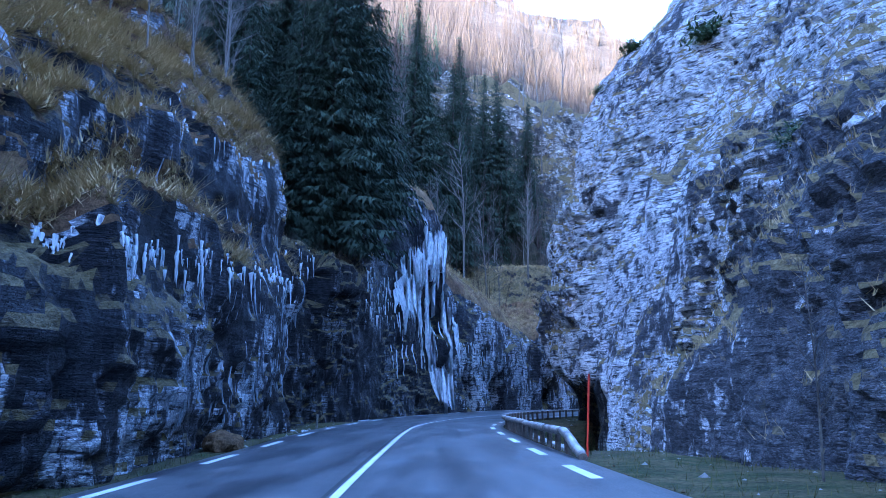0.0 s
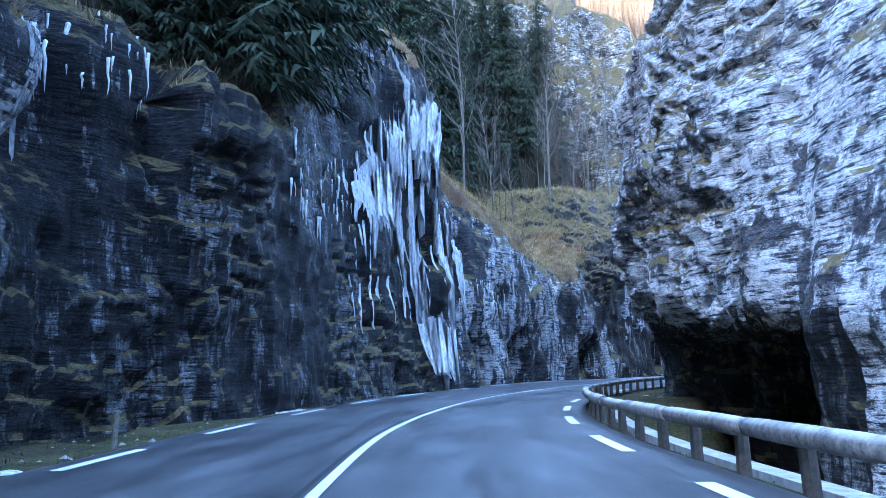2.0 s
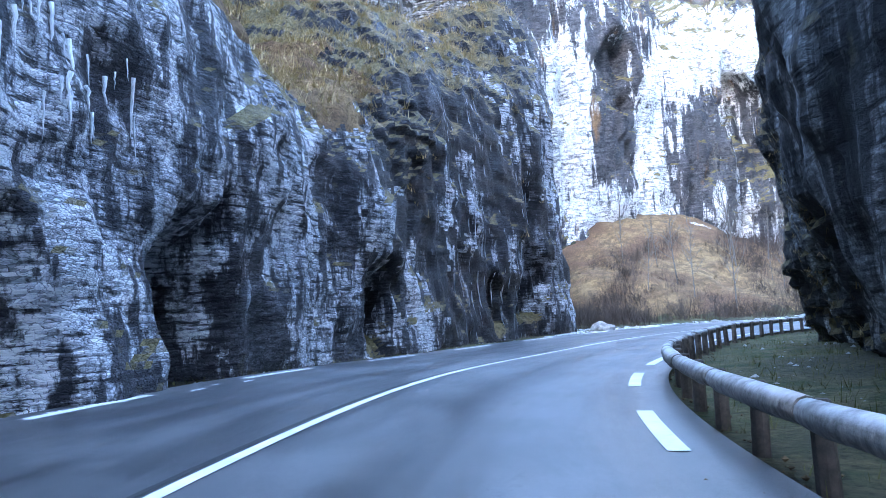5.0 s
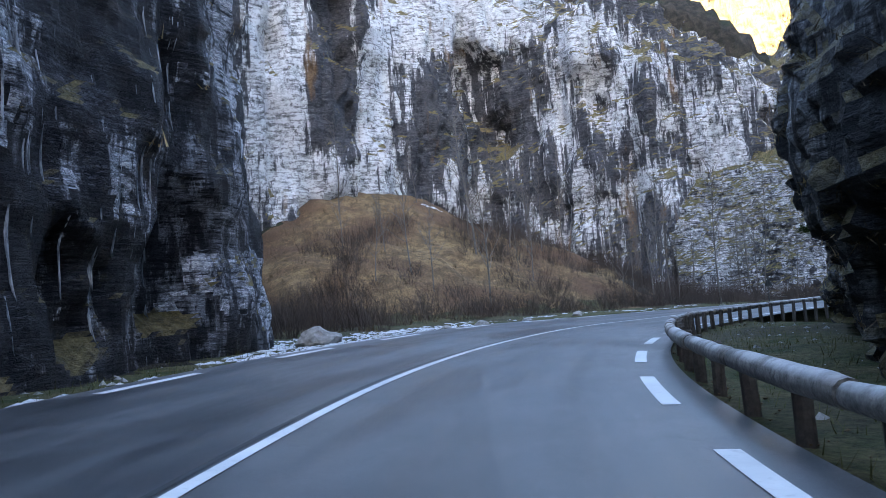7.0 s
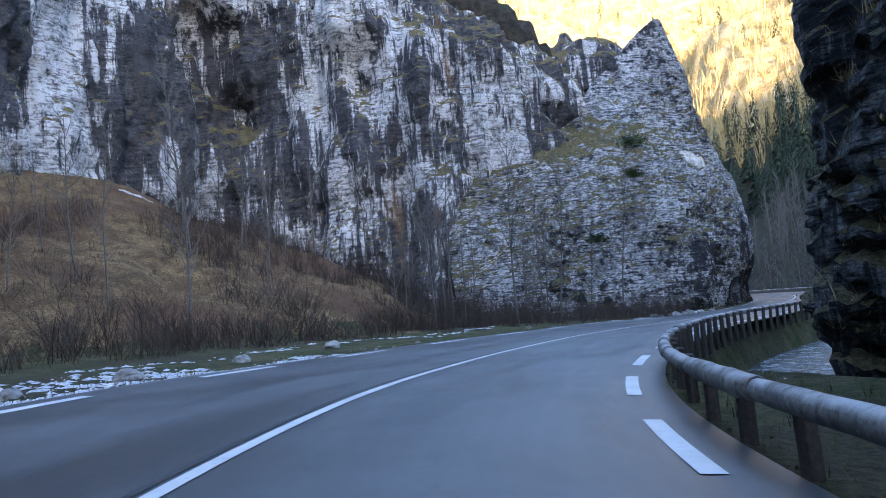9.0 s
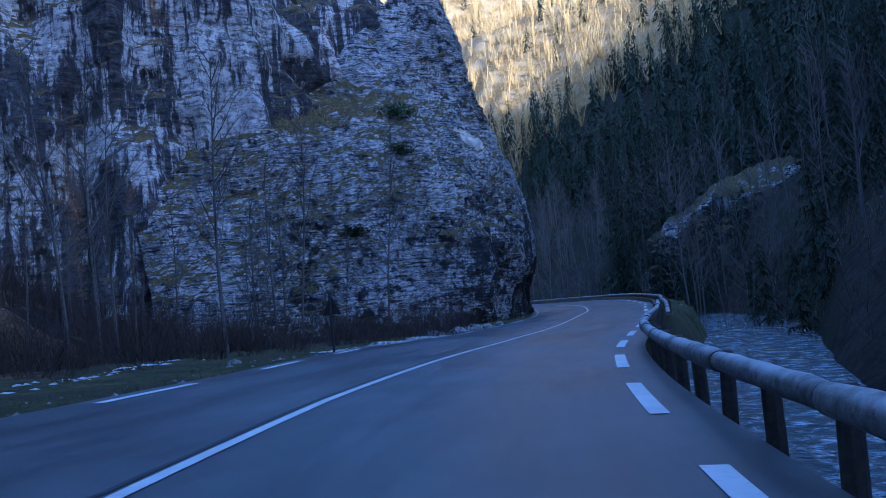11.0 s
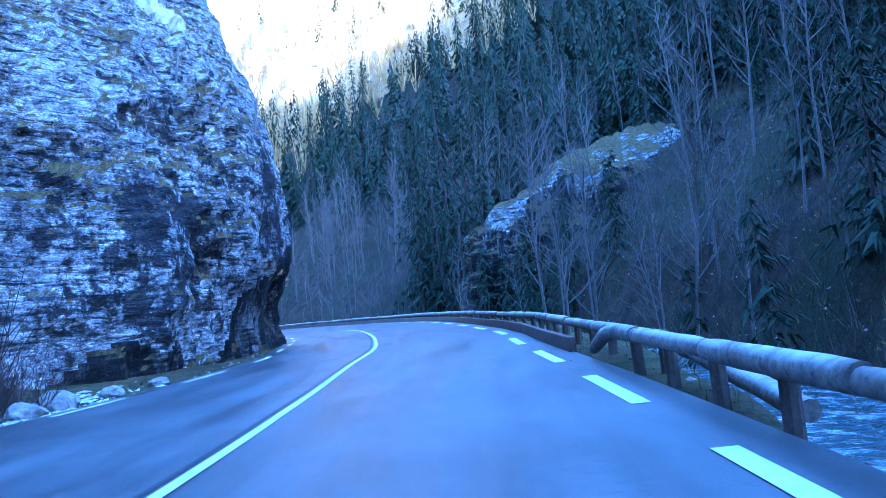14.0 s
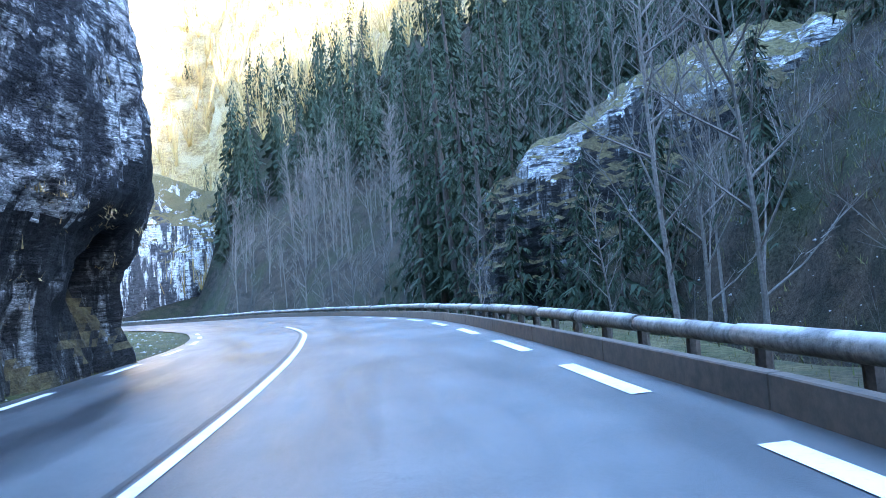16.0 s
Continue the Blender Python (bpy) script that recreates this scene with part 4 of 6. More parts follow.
cliff_far = cliff("cliff_far", [
    st(206, 172, 40, (0, -2), (0.2, 4), (0.5, 8), (1, 12), (2, 16), (5, 19), (20, 24)),
    st(217, 158, 30, (0, -2), (0.2, 4), (0.5, 8), (1, 13), (2, 18), (5, 21), (20, 28)),
    st(223, 148, 25, (0, -2), (0.2, 4), (0.5, 8), (1, 12), (2, 16), (5, 18), (20, 26)),
    st(229, 136, 10, (0, -2), (0.2, 3), (0.5, 5), (1, 8), (2, 10), (5, 12), (20, 22)),
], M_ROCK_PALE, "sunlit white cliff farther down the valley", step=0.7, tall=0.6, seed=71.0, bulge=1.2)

# ---- the log guard rail ----
def log_rail(lat, a, b, post_step=1.5, top=0.54, ramp=0.0, fall=0.0, posts=True):
    """A round log on stub posts beside the road, from length a to b along that line; it may rise out of the ground over its first metres."""
    pts = lane_points(lat)
    run = along(pts)
    rail = new("guard_rail")

    def height(c):
        return (top - 0.09) * min(1.0, 0.06 + (c - a) / ramp if ramp else 1.0, max(0.04, 1 - 0.7 * (max(0, c - b + fall) / fall) ** 1.7) if fall else 1.0)

    n = max(1, int((b - a) / 2.6))
    for k in range(n):
        c0, c1 = a + (b - a) * k / n, a + (b - a) * (k + 1) / n
        bm = bmesh.new()
        cut = np.linspace(c0 + 0.01, c1 - 0.01, 7)
        girth = 0.1 * U * (1 + 0.07 * math.sin(3.7 * k))
        line = [at_length(pts, run, c) * U + np.array([0.012 * math.sin(9 * c), 0.012 * math.cos(7 * c), height(c) * U + 0.012 * math.sin(5.3 * k)]) for c in cut]
        tube(bm, line, [girth * (1 - 0.05 * j / 6) * (0.9 if j in (0, 6) else 1) for j in range(7)], 12)
        for f in bm.faces:
            f.smooth = len(f.verts) == 4
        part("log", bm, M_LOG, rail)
    bm = bmesh.new()
    tube(bm, [(0, 0, -0.6), (0, 0, 0), (0, 0, (top - 0.05) * U), (0, 0, (top - 0.03) * U)], [0.085, 0.085, 0.08, 0.06], 8)
    back = lane_points(lat + 0.15)
    first = None
    c = a + 0.4 + ramp
    while c < b - 0.1 - 0.6 * fall and posts:
        m = Matrix.Translation(at_length(back, run, c) * U) @ pose(0, 0, 0, 2 * math.sin(c), 2 * math.cos(3 * c), 40 * c)
        if first is None:
            first = part("post", bm, M_POST, rail)
            first.matrix_basis = m
        else:
            shared("post", first, m, rail)
        c += post_step
    return tagged(rail, "weathered round-log guard rail on short timber posts", "guard rail", "guard rails")


log_rail(LANE + 0.62, run_at(LANE + 0.62, 3.0, 15.6), run_at(LANE + 0.62, 83.6, 94), ramp=2.4, fall=1.5)
log_rail(LANE + 1.0, run_at(LANE + 1.0, 77.6, 93.4), run_at(LANE + 1.0, 190, 165), top=0.47, ramp=4.0)

# the timber beam at the road's edge in front of the second rail
beam = new("kerb_beam")
bl = lane_points(LANE + 0.58)
br = along(bl)
c = run_at(LANE + 0.58, 85.4, 93.8)
while c < run_at(LANE + 0.58, 180, 150):
    l0, l1 = at_length(bl, br, c), at_length(bl, br, c + 3.9)
    d = Vector(l1 - l0) * U
    bm = bmesh.new()
    bmesh.ops.create_cube(bm, size=1.0, matrix=Matrix.Translation((0, d.length / 2, 0.0)) @ Matrix.Diagonal((0.14, d.length - 0.012, 0.56, 1)))
    bmesh.ops.bevel(bm, geom=list(bm.edges), offset=0.012, segments=1, affect="EDGES")
    o = part("plank", bm, M_RUST, beam)
    o.matrix_basis = Matrix.Translation(l0 * U) @ d.to_track_quat("Y", "Z").to_matrix().to_4x4()
    c += 3.9
tagged(beam, "low brown timber beam edging the road below the rail", "kerb")

# the concrete ledge behind the first rail, above the undercut
M_CONCRETE = mottled("old_concrete", (0.46, 0.45, 0.42), (0.22, 0.215, 0.2), 4.0, 0.85, 0.5, 0.02)
cl = [lane_points(LANE + 1.25), lane_points(LANE + 1.6)]
cr = along(cl[0])
cuts = np.linspace(run_at(LANE + 1.25, 4.0, 21), run_at(LANE + 1.25, 5.5, 50), 40)
row = [[at_length(cl[1], cr, c) + [0, 0, -2.2], at_length(cl[1], cr, c) + [0, 0, -0.14], at_length(cl[0], cr, c) + [0, 0, -0.12], at_length(cl[0], cr, c) + [0, 0, -0.6]] for c in cuts]
tagged(grid_mesh("retaining_wall", np.array(row)[:, ::-1] * U, M_CONCRETE), "pale concrete retaining wall below the guard rail", "wall", kind="structure")


# ---- small roadside things ----
def round_post(name, x, y, z, height, radius, mat, label, category, lean=(0, 0), cap=None):
    thing = new(name)
    bm = bmesh.new()
    tube(bm, [(0, 0, -0.3), (0, 0, 0.0), (0, 0, height * 0.97), (0, 0, height)], [radius, radius, radius, radius * 0.7], 10)
    part("shaft", bm, mat, thing)
    if cap:
        bm = bmesh.new()
        tube(bm, [(0, 0, height * 0.8), (0, 0, height * 0.9)], [radius * 1.04, radius * 1.04], 10)
        part("band", bm, cap, thing, "pale reflecting band")
    thing.matrix_basis = Matrix.Translation((x * U, y * U, z * U)) @ pose(0, 0, 0, lean[0], lean[1], 0)
    return tagged(thing, label, category)


round_post("snow_pole", 3.02, 17.6, -0.1, 2.05, 0.028, M_RED, "thin red snow-marker pole beside the rail's start", "marker pole", (0, 3))
round_post("stub_post", -5.7, 37.6, -0.05, 0.75, 0.06, M_STUB, "short grey wooden post on the grass verge", "post", (0, 3))
sign = round_post("road_sign", 65.6, 102.6, -0.1, 2.3, 0.045, M_DARK, "dark triangular road sign seen from behind on a steel post", "road sign")
bm = bmesh.new()
tri = [(-0.42, 0.0, 1.55), (0.42, 0.0, 1.55), (0.0, 0.0, 2.28)]
front = [bm.verts.new(Vector(p) + Vector((0, -0.06, 0))) for p in tri]
rear = [bm.verts.new(Vector(p) + Vector((0, -0.09, 0))) for p in tri]
bm.faces.new(front), bm.faces.new(rear[::-1])
for a in range(3):
    bm.faces.new((front[a], rear[a], rear[(a + 1) % 3], front[(a + 1) % 3]))
bmesh.ops.rotate(bm, verts=bm.verts, matrix=Matrix.Rotation(radians(75), 3, "Z"))
part("sign_plate", bm, M_DARK, sign, "grey back of a triangular sign plate")

# ---- where things stand ----
bpy.context.view_layer.update()
deps = bpy.context.evaluated_depsgraph_get()
SURFACES = {o.name: BVHTree.FromObject(o, deps) for o in (ground, cliff_left, cliff_back, rock_nose, cliff_right, outcrop)}


def drop(x, y, names=None, top=400.0):
    """The highest surface below top at a place of the plan: point and normal, in metres."""
    best = None
    for n, tree in SURFACES.items():
        if names and n not in names:
            continue
        p, nor, _, _ = tree.ray_cast(Vector((x * U, y * U, top)), Vector((0, 0, -1)))
        if p is not None and (best is None or p.z > best[0].z):
            best = (p, nor)
    return best


def face_at(x, y, z, wx, wy, name):
    """Where a level ray from a place of the plan meets a rock face."""
    p, nor, _, _ = SURFACES[name].ray_cast(Vector((x * U, y * U, z * U)), Vector((wx, wy, 0)).normalized())
    return p, nor


# ---- trees ----
def spruce(height, seed, spread=0.19, bare=0.06, dense=1.0):
    """Whorls of drooping boughs, each a rib with many small hanging sprays."""
    rng = random.Random(seed)
    tree = new("spruce_tree")
    bm = bmesh.new()
    tube(bm, [(0, 0, -1.5), (0, 0, 0), (0.05, 0, height * 0.5), (0, 0, height)], [0.022 * height * 0.55, 0.02 * height * 0.5, 0.008 * height, 0.01], 7)
    part("trunk", bm, M_SPRUCE_BARK, tree)
    verts, faces = [], []
    z = height * bare
    while z < height * 0.995:
        f = 1 - (z / height)
        reach = spread * height * (f ** 0.72) * rng.uniform(0.7, 1.1) + 0.15
        count = max(4, int((5 + 6 * f) * dense))
        turn = rng.random() * 6.28
        for k in range(count):
            if rng.random() < 0.08:
                continue
            a = turn + 6.283 * k / count + rng.uniform(-0.35, 0.35)
            r = reach * rng.uniform(0.5, 1.15)
            droop = r * rng.uniform(0.15, 0.6)
            d = Vector((math.cos(a), math.sin(a), 0))
            s = Vector((-d.y, d.x, 0))
            zz = z + rng.uniform(-0.3, 0.3)
            n = max(3, int(r / 0.42 * dense))
            for j in range(n):
                t = (j + rng.random()) / n
                p = d * (r * t) + Vector((0, 0, zz - droop * t ** 1.4 + 0.1 * r * t * t))
                w = (0.2 + 0.2 * r * (1 - 0.6 * t)) * rng.uniform(0.6, 1.2) / max(0.8, dense) ** 0.7
                for sg in (1, -1, 0):
                    hang = rng.uniform(0.3, 1.3)
                    tip = p + d * w * rng.uniform(0.2, 1.1) + s * sg * w * rng.uniform(0.6, 1.4) + Vector((0, 0, -w * hang * 1.25))
                    side = (s * 0.35 + d * 0.35 * (1 if sg else -1)) * w * rng.uniform(0.3, 0.62)
                    b = len(verts)
                    verts += [p - side, p + side, tip]
                    faces.append((b, b + 1, b + 2))
        z += (height * 0.016 + 0.12) / dense
    array_mesh("crown", np.array([tuple(v) for v in verts]), np.array(faces), M_NEEDLES, tree)
    return tagged(tree, "tall dark green spruce tree on the steep slope", "tree")


def bare_tree(height, seed, limbs=22, lean=0.04, label="slender bare broadleaf tree with pale grey bark"):
    rng = random.Random(seed)
    tree = new("bare_tree")
    bm = bmesh.new()
    lx, ly = rng.uniform(-lean, lean) * height, rng.uniform(-lean, lean) * height
    spine = [Vector((lx * t * t + 0.012 * height * math.sin(5 * t + seed), ly * t * t + 0.01 * height * math.cos(4 * t + seed), height * t)) for t in (-0.06, 0, 0.15, 0.3, 0.45, 0.6, 0.75, 0.9, 1.0)]
    tube(bm, spine, [0.006 * height * max(0.12, 1.05 - max(0, t)) + 0.01 for t in (-0.06, 0, 0.15, 0.3, 0.45, 0.6, 0.75, 0.9, 1.0)], 6)
    part("trunk", bm, M_BARK, tree)
    bm = bmesh.new()

    def twig(p, d, l, w):
        s = d.orthogonal().normalized() * w
        v = [bm.verts.new(p - s), bm.verts.new(p + s), bm.verts.new(p + d * l)]
        bm.faces.new(v)

    for k in range(limbs):
        t = 0.28 + 0.7 * (k + rng.random()) / limbs
        p = Vector((lx * t * t, ly * t * t, height * t)) + Vector((0.012 * height * math.sin(5 * t + seed), 0.01 * height * math.cos(4 * t + seed), 0))
        a, up = rng.random() * 6.283, rng.uniform(0.55, 1.15)
        d = Vector((math.cos(a) * math.cos(up), math.sin(a) * math.cos(up), math.sin(up)))
        l = height * rng.uniform(0.12, 0.3) * (1.15 - 0.75 * t)
        mid, end = p + d * l * 0.5, p + d * l + Vector((0, 0, 0.12 * l))
        tube(bm, [p, mid, end], [0.0028 * height, 0.0018 * height, 0.004], 4, False)
        for j in range(rng.randint(5, 7)):
            u = rng.uniform(0.25, 1.0)
            b = p.lerp(end, u)
            e = (d + Vector((rng.uniform(-0.8, 0.8), rng.uniform(-0.8, 0.8), rng.uniform(-0.1, 0.7)))).normalized()
            m = l * rng.uniform(0.25, 0.5)
            tube(bm, [b, b + e * m], [0.0011 * height, 0.003], 3, False)
            for _ in range(4):
                g = b + e * m * rng.uniform(0.3, 1.0)
                h = (e + Vector((rng.uniform(-0.9, 0.9), rng.uniform(-0.9, 0.9), rng.uniform(-0.2, 0.7)))).normalized()
                twig(g, h, m * rng.uniform(0.35, 0.7), 0.007)
    part("crown", bm, M_BARK, tree)
    return tagged(tree, label, "tree")


def shrub(size, seed, mat=M_TWIG, name="shrub", label="leafless brown shrub beside the road"):
    rng = random.Random(seed)
    bm = bmesh.new()
    for k in range(20):
        a, up = rng.random() * 6.283, rng.uniform(0.6, 1.45)
        d = Vector((math.cos(a) * math.cos(up), math.sin(a) * math.cos(up), math.sin(up)))
        o = Vector((rng.uniform(-0.3, 0.3) * size, rng.uniform(-0.3, 0.3) * size, -0.1))
        l = size * rng.uniform(0.5, 1.1)
        tube(bm, [o, o + d * l * 0.5, o + d * l + Vector((0, 0, 0.1 * l))], [0.012, 0.008, 0.003], 3, False)
        for _ in range(9):
            p = o + d * l * rng.uniform(0.25, 1.0)
            e = (d + Vector((rng.uniform(-0.9, 0.9), rng.uniform(-0.9, 0.9), rng.uniform(-0.3, 0.7)))).normalized()
            s = e.orthogonal().normalized() * 0.006
            bm.faces.new([bm.verts.new(p - s), bm.verts.new(p + s), bm.verts.new(p + e * l * rng.uniform(0.2, 0.5))])
    return tagged(part(name, bm, mat), label, "shrub")


def leafy_bush(size, seed):
    rng = random.Random(seed)
    bm = bmesh.new()
    for k in range(700):
        a, up, r = rng.random() * 6.283, rng.uniform(-0.2, 1.4), size * rng.random() ** 0.45 * (0.75 + 0.25 * math.sin(5 * rng.random()))
        p = Vector((math.cos(a) * math.cos(up) * r * 1.3, math.sin(a) * math.cos(up) * r * 1.3, math.sin(up) * r * 0.8))
        e = Vector((rng.uniform(-1, 1), rng.uniform(-1, 1), rng.uniform(-0.4, 1))).normalized()
        s = e.orthogonal().normalized() * 0.05 * size
        bm.faces.new([bm.verts.new(p - s), bm.verts.new(p + s), bm.verts.new(p + e * 0.24 * size)])
    return tagged(part("evergreen_bush", bm, M_GREEN), "small dark evergreen bush rooted in the rock", "shrub")


RNG = random.Random(5)
SPRUCES = [spruce(h, k, s, 0.05, 1.75) for h, k, s in ((24, 1, 0.19), (20, 2, 0.2), (28, 3, 0.17))]
WOODS = [spruce(h, k, s, 0.04, 0.5) for h, k, s in ((17, 5, 0.19), (14, 6, 0.22), (20, 7, 0.17), (11, 8, 0.24))]
YOUNG = [spruce(h, k, 0.24, 0.02, 0.55) for h, k in ((6.5, 41), (8.5, 42))]
BARE = [bare_tree(h, k) for h, k in ((11, 11), (13, 12), (9, 13), (15, 14))]
SHRUBS = [shrub(s, k) for s, k in ((1.6, 21), (2.2, 22), (1.2, 23))]
BUSHES = [leafy_bush(1.0, 31), leafy_bush(1.0, 32)]
used = set()


def plant(kind, x, y, scale=1.0, sink=0.1, group="", where=None, tilt=3.0):
    """Stand a copy of a plant on the highest surface at a place of the plan; the first of each model is the model itself."""
    hit = drop(x, y, where)
    if hit is None:
        return None
    m = Matrix.Translation(hit[0] - Vector((0, 0, sink))) @ pose(0, 0, 0, RNG.uniform(-tilt, tilt), RNG.uniform(-tilt, tilt), RNG.uniform(0, 360)) @ Matrix.Scale(scale, 4)
    if kind.name in used:
        ob = copy_thing(kind, m)
        ob.scale = (scale, scale, scale)
    else:
        used.add(kind.name)
        kind.matrix_basis = m
        ob = kind
    return tagged(ob, group=group)


def beside(x, y):
    """Distance to the road and side (right: positive)."""
    i = int(np.argmin((LINE[:, 0] - x) ** 2 + (LINE[:, 1] - y) ** 2))
    dx, dy = x - LINE[i, 0], y - LINE[i, 1]
    return math.hypot(dx, dy), dx * RIGHT[i, 0] + dy * RIGHT[i, 1]


# the big spruces above the icy wall, and those on the slope behind it
for x, y, k, s in ((-6.6, 47.6, 0, 1.1), (-5.4, 50.6, 2, 1.0), (-8.6, 50.4, 1, 1.15), (-9.2, 46.6, 1, 0.95), (-7.6, 54.5, 0, 1.05), (-4.4, 53.0, 1, 0.8), (-11.5, 56, 2, 1.0), (-12.5, 47.5, 0, 1.0), (-14, 52, 2, 1.1), (-11.2, 43.5, 1, 0.75)):
    plant(SPRUCES[k], x, y, s, 0.6, "spruces above the icy wall")
for x, y, k, s in ((-4, 86, 2, 1.35), (-1.5, 90, 2, 1.3), (1, 92, 0, 1.2), (4.5, 97, 2, 1.0), (7.5, 99, 0, 1.05), (10.5, 104, 1, 1.1), (-2, 97, 2, 1.1), (3, 105, 0, 1.1), (-7, 80, 0, 1.0), (-9, 72, 1, 1.1)):
    plant(SPRUCES[k], x, y, s, 0.6, "spruces on the slope")
def above_cliff(x, y, least=4.0):
    a, b = np.array([x]), np.array([y])
    return inside(a, b, CLIFF_LINE + [(-2500, 900, 0), (-2500, -300, 0)])[0] and to_line(a, b, CLIFF_DENSE)[0][0] > least


n = 0
while n < 62:
    x, y = RNG.uniform(-6, 22), RNG.uniform(64, 118)
    if above_cliff(x, y):
        plant(BARE[RNG.randrange(4)], x, y, RNG.uniform(0.7, 1.2), 0.3, "bare trees on the slope")
        n += 1
for k in range(55):
    plant(BARE[RNG.randrange(4)], RNG.uniform(-22, -9), RNG.uniform(24, 44), RNG.uniform(0.5, 0.9), 0.3, "bare trees on the slope", tilt=8)

# the bay: slim trees and shrubs below the cliff
for k in range(46):
    x = RNG.uniform(44, 90)
    y = RNG.uniform(107, 134) - max(0, (x - 70) * 0.62)
    if beside(x, y)[0] < 9.5:
        y += 7
    plant(BARE[RNG.randrange(4)], x, y, RNG.uniform(0.45, 0.95), 0.2, "slim trees in the bay", ("ground",))
for k in range(230):
    x = RNG.uniform(25, 88)
    lo = 99.5 + (2 if x < 30 else 6.5)
    y = lo + abs(RNG.gauss(0, 1)) * 8
    if y - 100 > (96 - x) * 0.9:
        y = lo - 2 + RNG.random() * 2
    plant(SHRUBS[RNG.randrange(3)], x, y, RNG.uniform(0.7, 1.5), 0.05, "shrubs in the bay", ("ground",))

def down_valley(x, y):
    """The open strip along the road and the river, down the valley."""
    return x > 135 and 0.35 < (y - 95) / (x - 91.5) < 0.5


# the wooded hill across the river
for many, x0, x1, far in ((130, 92, 205, 40), (70, 60, 240, 60)):
    n = 0
    while n < many:
        x, y = RNG.uniform(x0, x1), RNG.uniform(20, 190)
        d, lat = beside(x, y)
        if down_valley(x, y) or lat < 0 or d < 13.5 or d > far or (104 < x < 131 and d < 20 and RNG.random() < 0.8) or (x < 60 and d < 26):
            continue
        conifer = RNG.random() < (0.85 if 132 < x < 152 and d < 40 else 0.62 if d > 28 else 0.08)
        plant(WOODS[RNG.randrange(4)] if conifer else BARE[RNG.randrange(4)], x, y, RNG.uniform(0.65, 1.05), 0.4, "trees on the wooded hill", ("ground",))
        n += 1
for many, x0, x1, y0, y1, models in ((40, 96, 136, 48, 80, WOODS), (70, 84, 152, 60, 125, YOUNG)):
    n = 0
    while n < many:
        x, y = RNG.uniform(x0, x1), RNG.uniform(y0, y1)
        d, lat = beside(x, y)
        if lat > 0 and 10.5 < d < 50 and not (104 < x < 131 and d < 19 and models is not BARE):
            plant(models[RNG.randrange(len(models))], x, y, RNG.uniform(0.6, 1.05), 0.3, "trees on the wooded hill", ("ground",))
            n += 1
for x, y, k, s in ((109.3, 92.6, 3, 0.95), (110.2, 91.8, 1, 0.9), (105.6, 92.0, 1, 0.95), (100.5, 91.4, 0, 0.9), (99, 88.4, 3, 0.85), (96.6, 87.4, 0, 0.9), (95, 90.4, 2, 0.9), (112.5, 93.4, 2, 0.8), (103.5, 88.4, 1, 0.8), (117, 89.5, 0, 0.9), (99, 84.5, 2, 1.0), (121, 88, 3, 0.8), (107, 86, 1, 0.8),
                   (94, 85.5, 2, 0.8), (90, 83, 0, 0.9), (126, 97.0, 0, 0.8), (84, 84, 1, 0.8), (115, 84, 3, 0.9), (96, 80, 3, 0.9), (104, 80, 0, 1.0), (110, 82, 1, 1.0), (78, 82.5, 2, 0.9)):
    plant(BARE[k], x, y, s, 0.2, "bare trees on the river bank", ("ground",))
for x, y, k, s in ((118.5, 91.0, 0, 0.9), (121, 92.0, 1, 1.0), (123, 92.8, 0, 1.0), (122, 90.0, 1, 0.9), (125, 93.2, 1, 1.0), (119.5, 87.5, 0, 1.0), (126.8, 94.0, 1, 1.0), (124.4, 90.6, 0, 0.8), (128.6, 95.2, 1, 1.1), (116.5, 88.0, 1, 0.8), (130.4, 95.4, 0, 1.2), (127.2, 92.2, 1, 0.9), (120.4, 90.2, 1, 0.8)):
    plant(YOUNG[k], x, y, s, 0.3, "young spruces below the outcrop", ("ground",))
for x, y, k, s in ((133, 96.6, 2, 0.95), (136, 97.6, 0, 1.15), (139, 98.4, 2, 1.2), (134.5, 95.4, 1, 1.1), (141.5, 99.6, 0, 1.25), (145, 101, 2, 1.15), (131.6, 96.0, 3, 0.8),
                   (138, 96.2, 0, 1.2), (142.5, 97.8, 2, 1.25), (147, 100.5, 0, 1.2), (140, 100.6, 1, 1.15)):
    plant(WOODS[k], x, y, s, 0.4, "tall spruces beside the outcrop", ("ground",))
for x, y, k in ((126.5, 88.5, 1), (128.5, 91, 0), (127, 84.5, 2)):
    plant(BARE[k], x + 2.5, y, 0.7, 0.2, "bare trees on the outcrop", ("rock_outcrop",))
for k in range(40):
    x = RNG.uniform(60, 130)
    plant(SHRUBS[RNG.randrange(3)], x, 86.2 + 0.05 * (x - 60) - RNG.random() * 14, RNG.uniform(0.6, 1.2), 0.05, "shrubs on the river bank", ("ground",))
for x, y, s in ((14.0, 39.5, 1.6), (17, 38.5, 1.1), (12, 48, 1.0), (10.6, 52, 0.8), (9.2, 20, 0.8)):
    plant(BUSHES[0 if s > 1 else 1], x, y, s, 0.2, "bushes on the rock", ("cliff_right",))
for x, y, s in ((97, 111, 1.6), (94, 110, 1.1), (90, 112, 1.2)):
    plant(BUSHES[1], x, y, s, 0.2, "bushes on the rock", ("rock_nose", "cliff_back"))
for k in range(26):
    x, y = RNG.uniform(-14, -7.5), RNG.uniform(10, 60)
    plant(SHRUBS[RNG.randrange(3)], x, y, RNG.uniform(0.4, 0.9), 0.05, "shrubs on the ledges", ("cliff_left",), 20)


plant(BARE[2], 5.3, 11.7, 0.4, 0.1, "bare trees on the river bank", ("ground",))


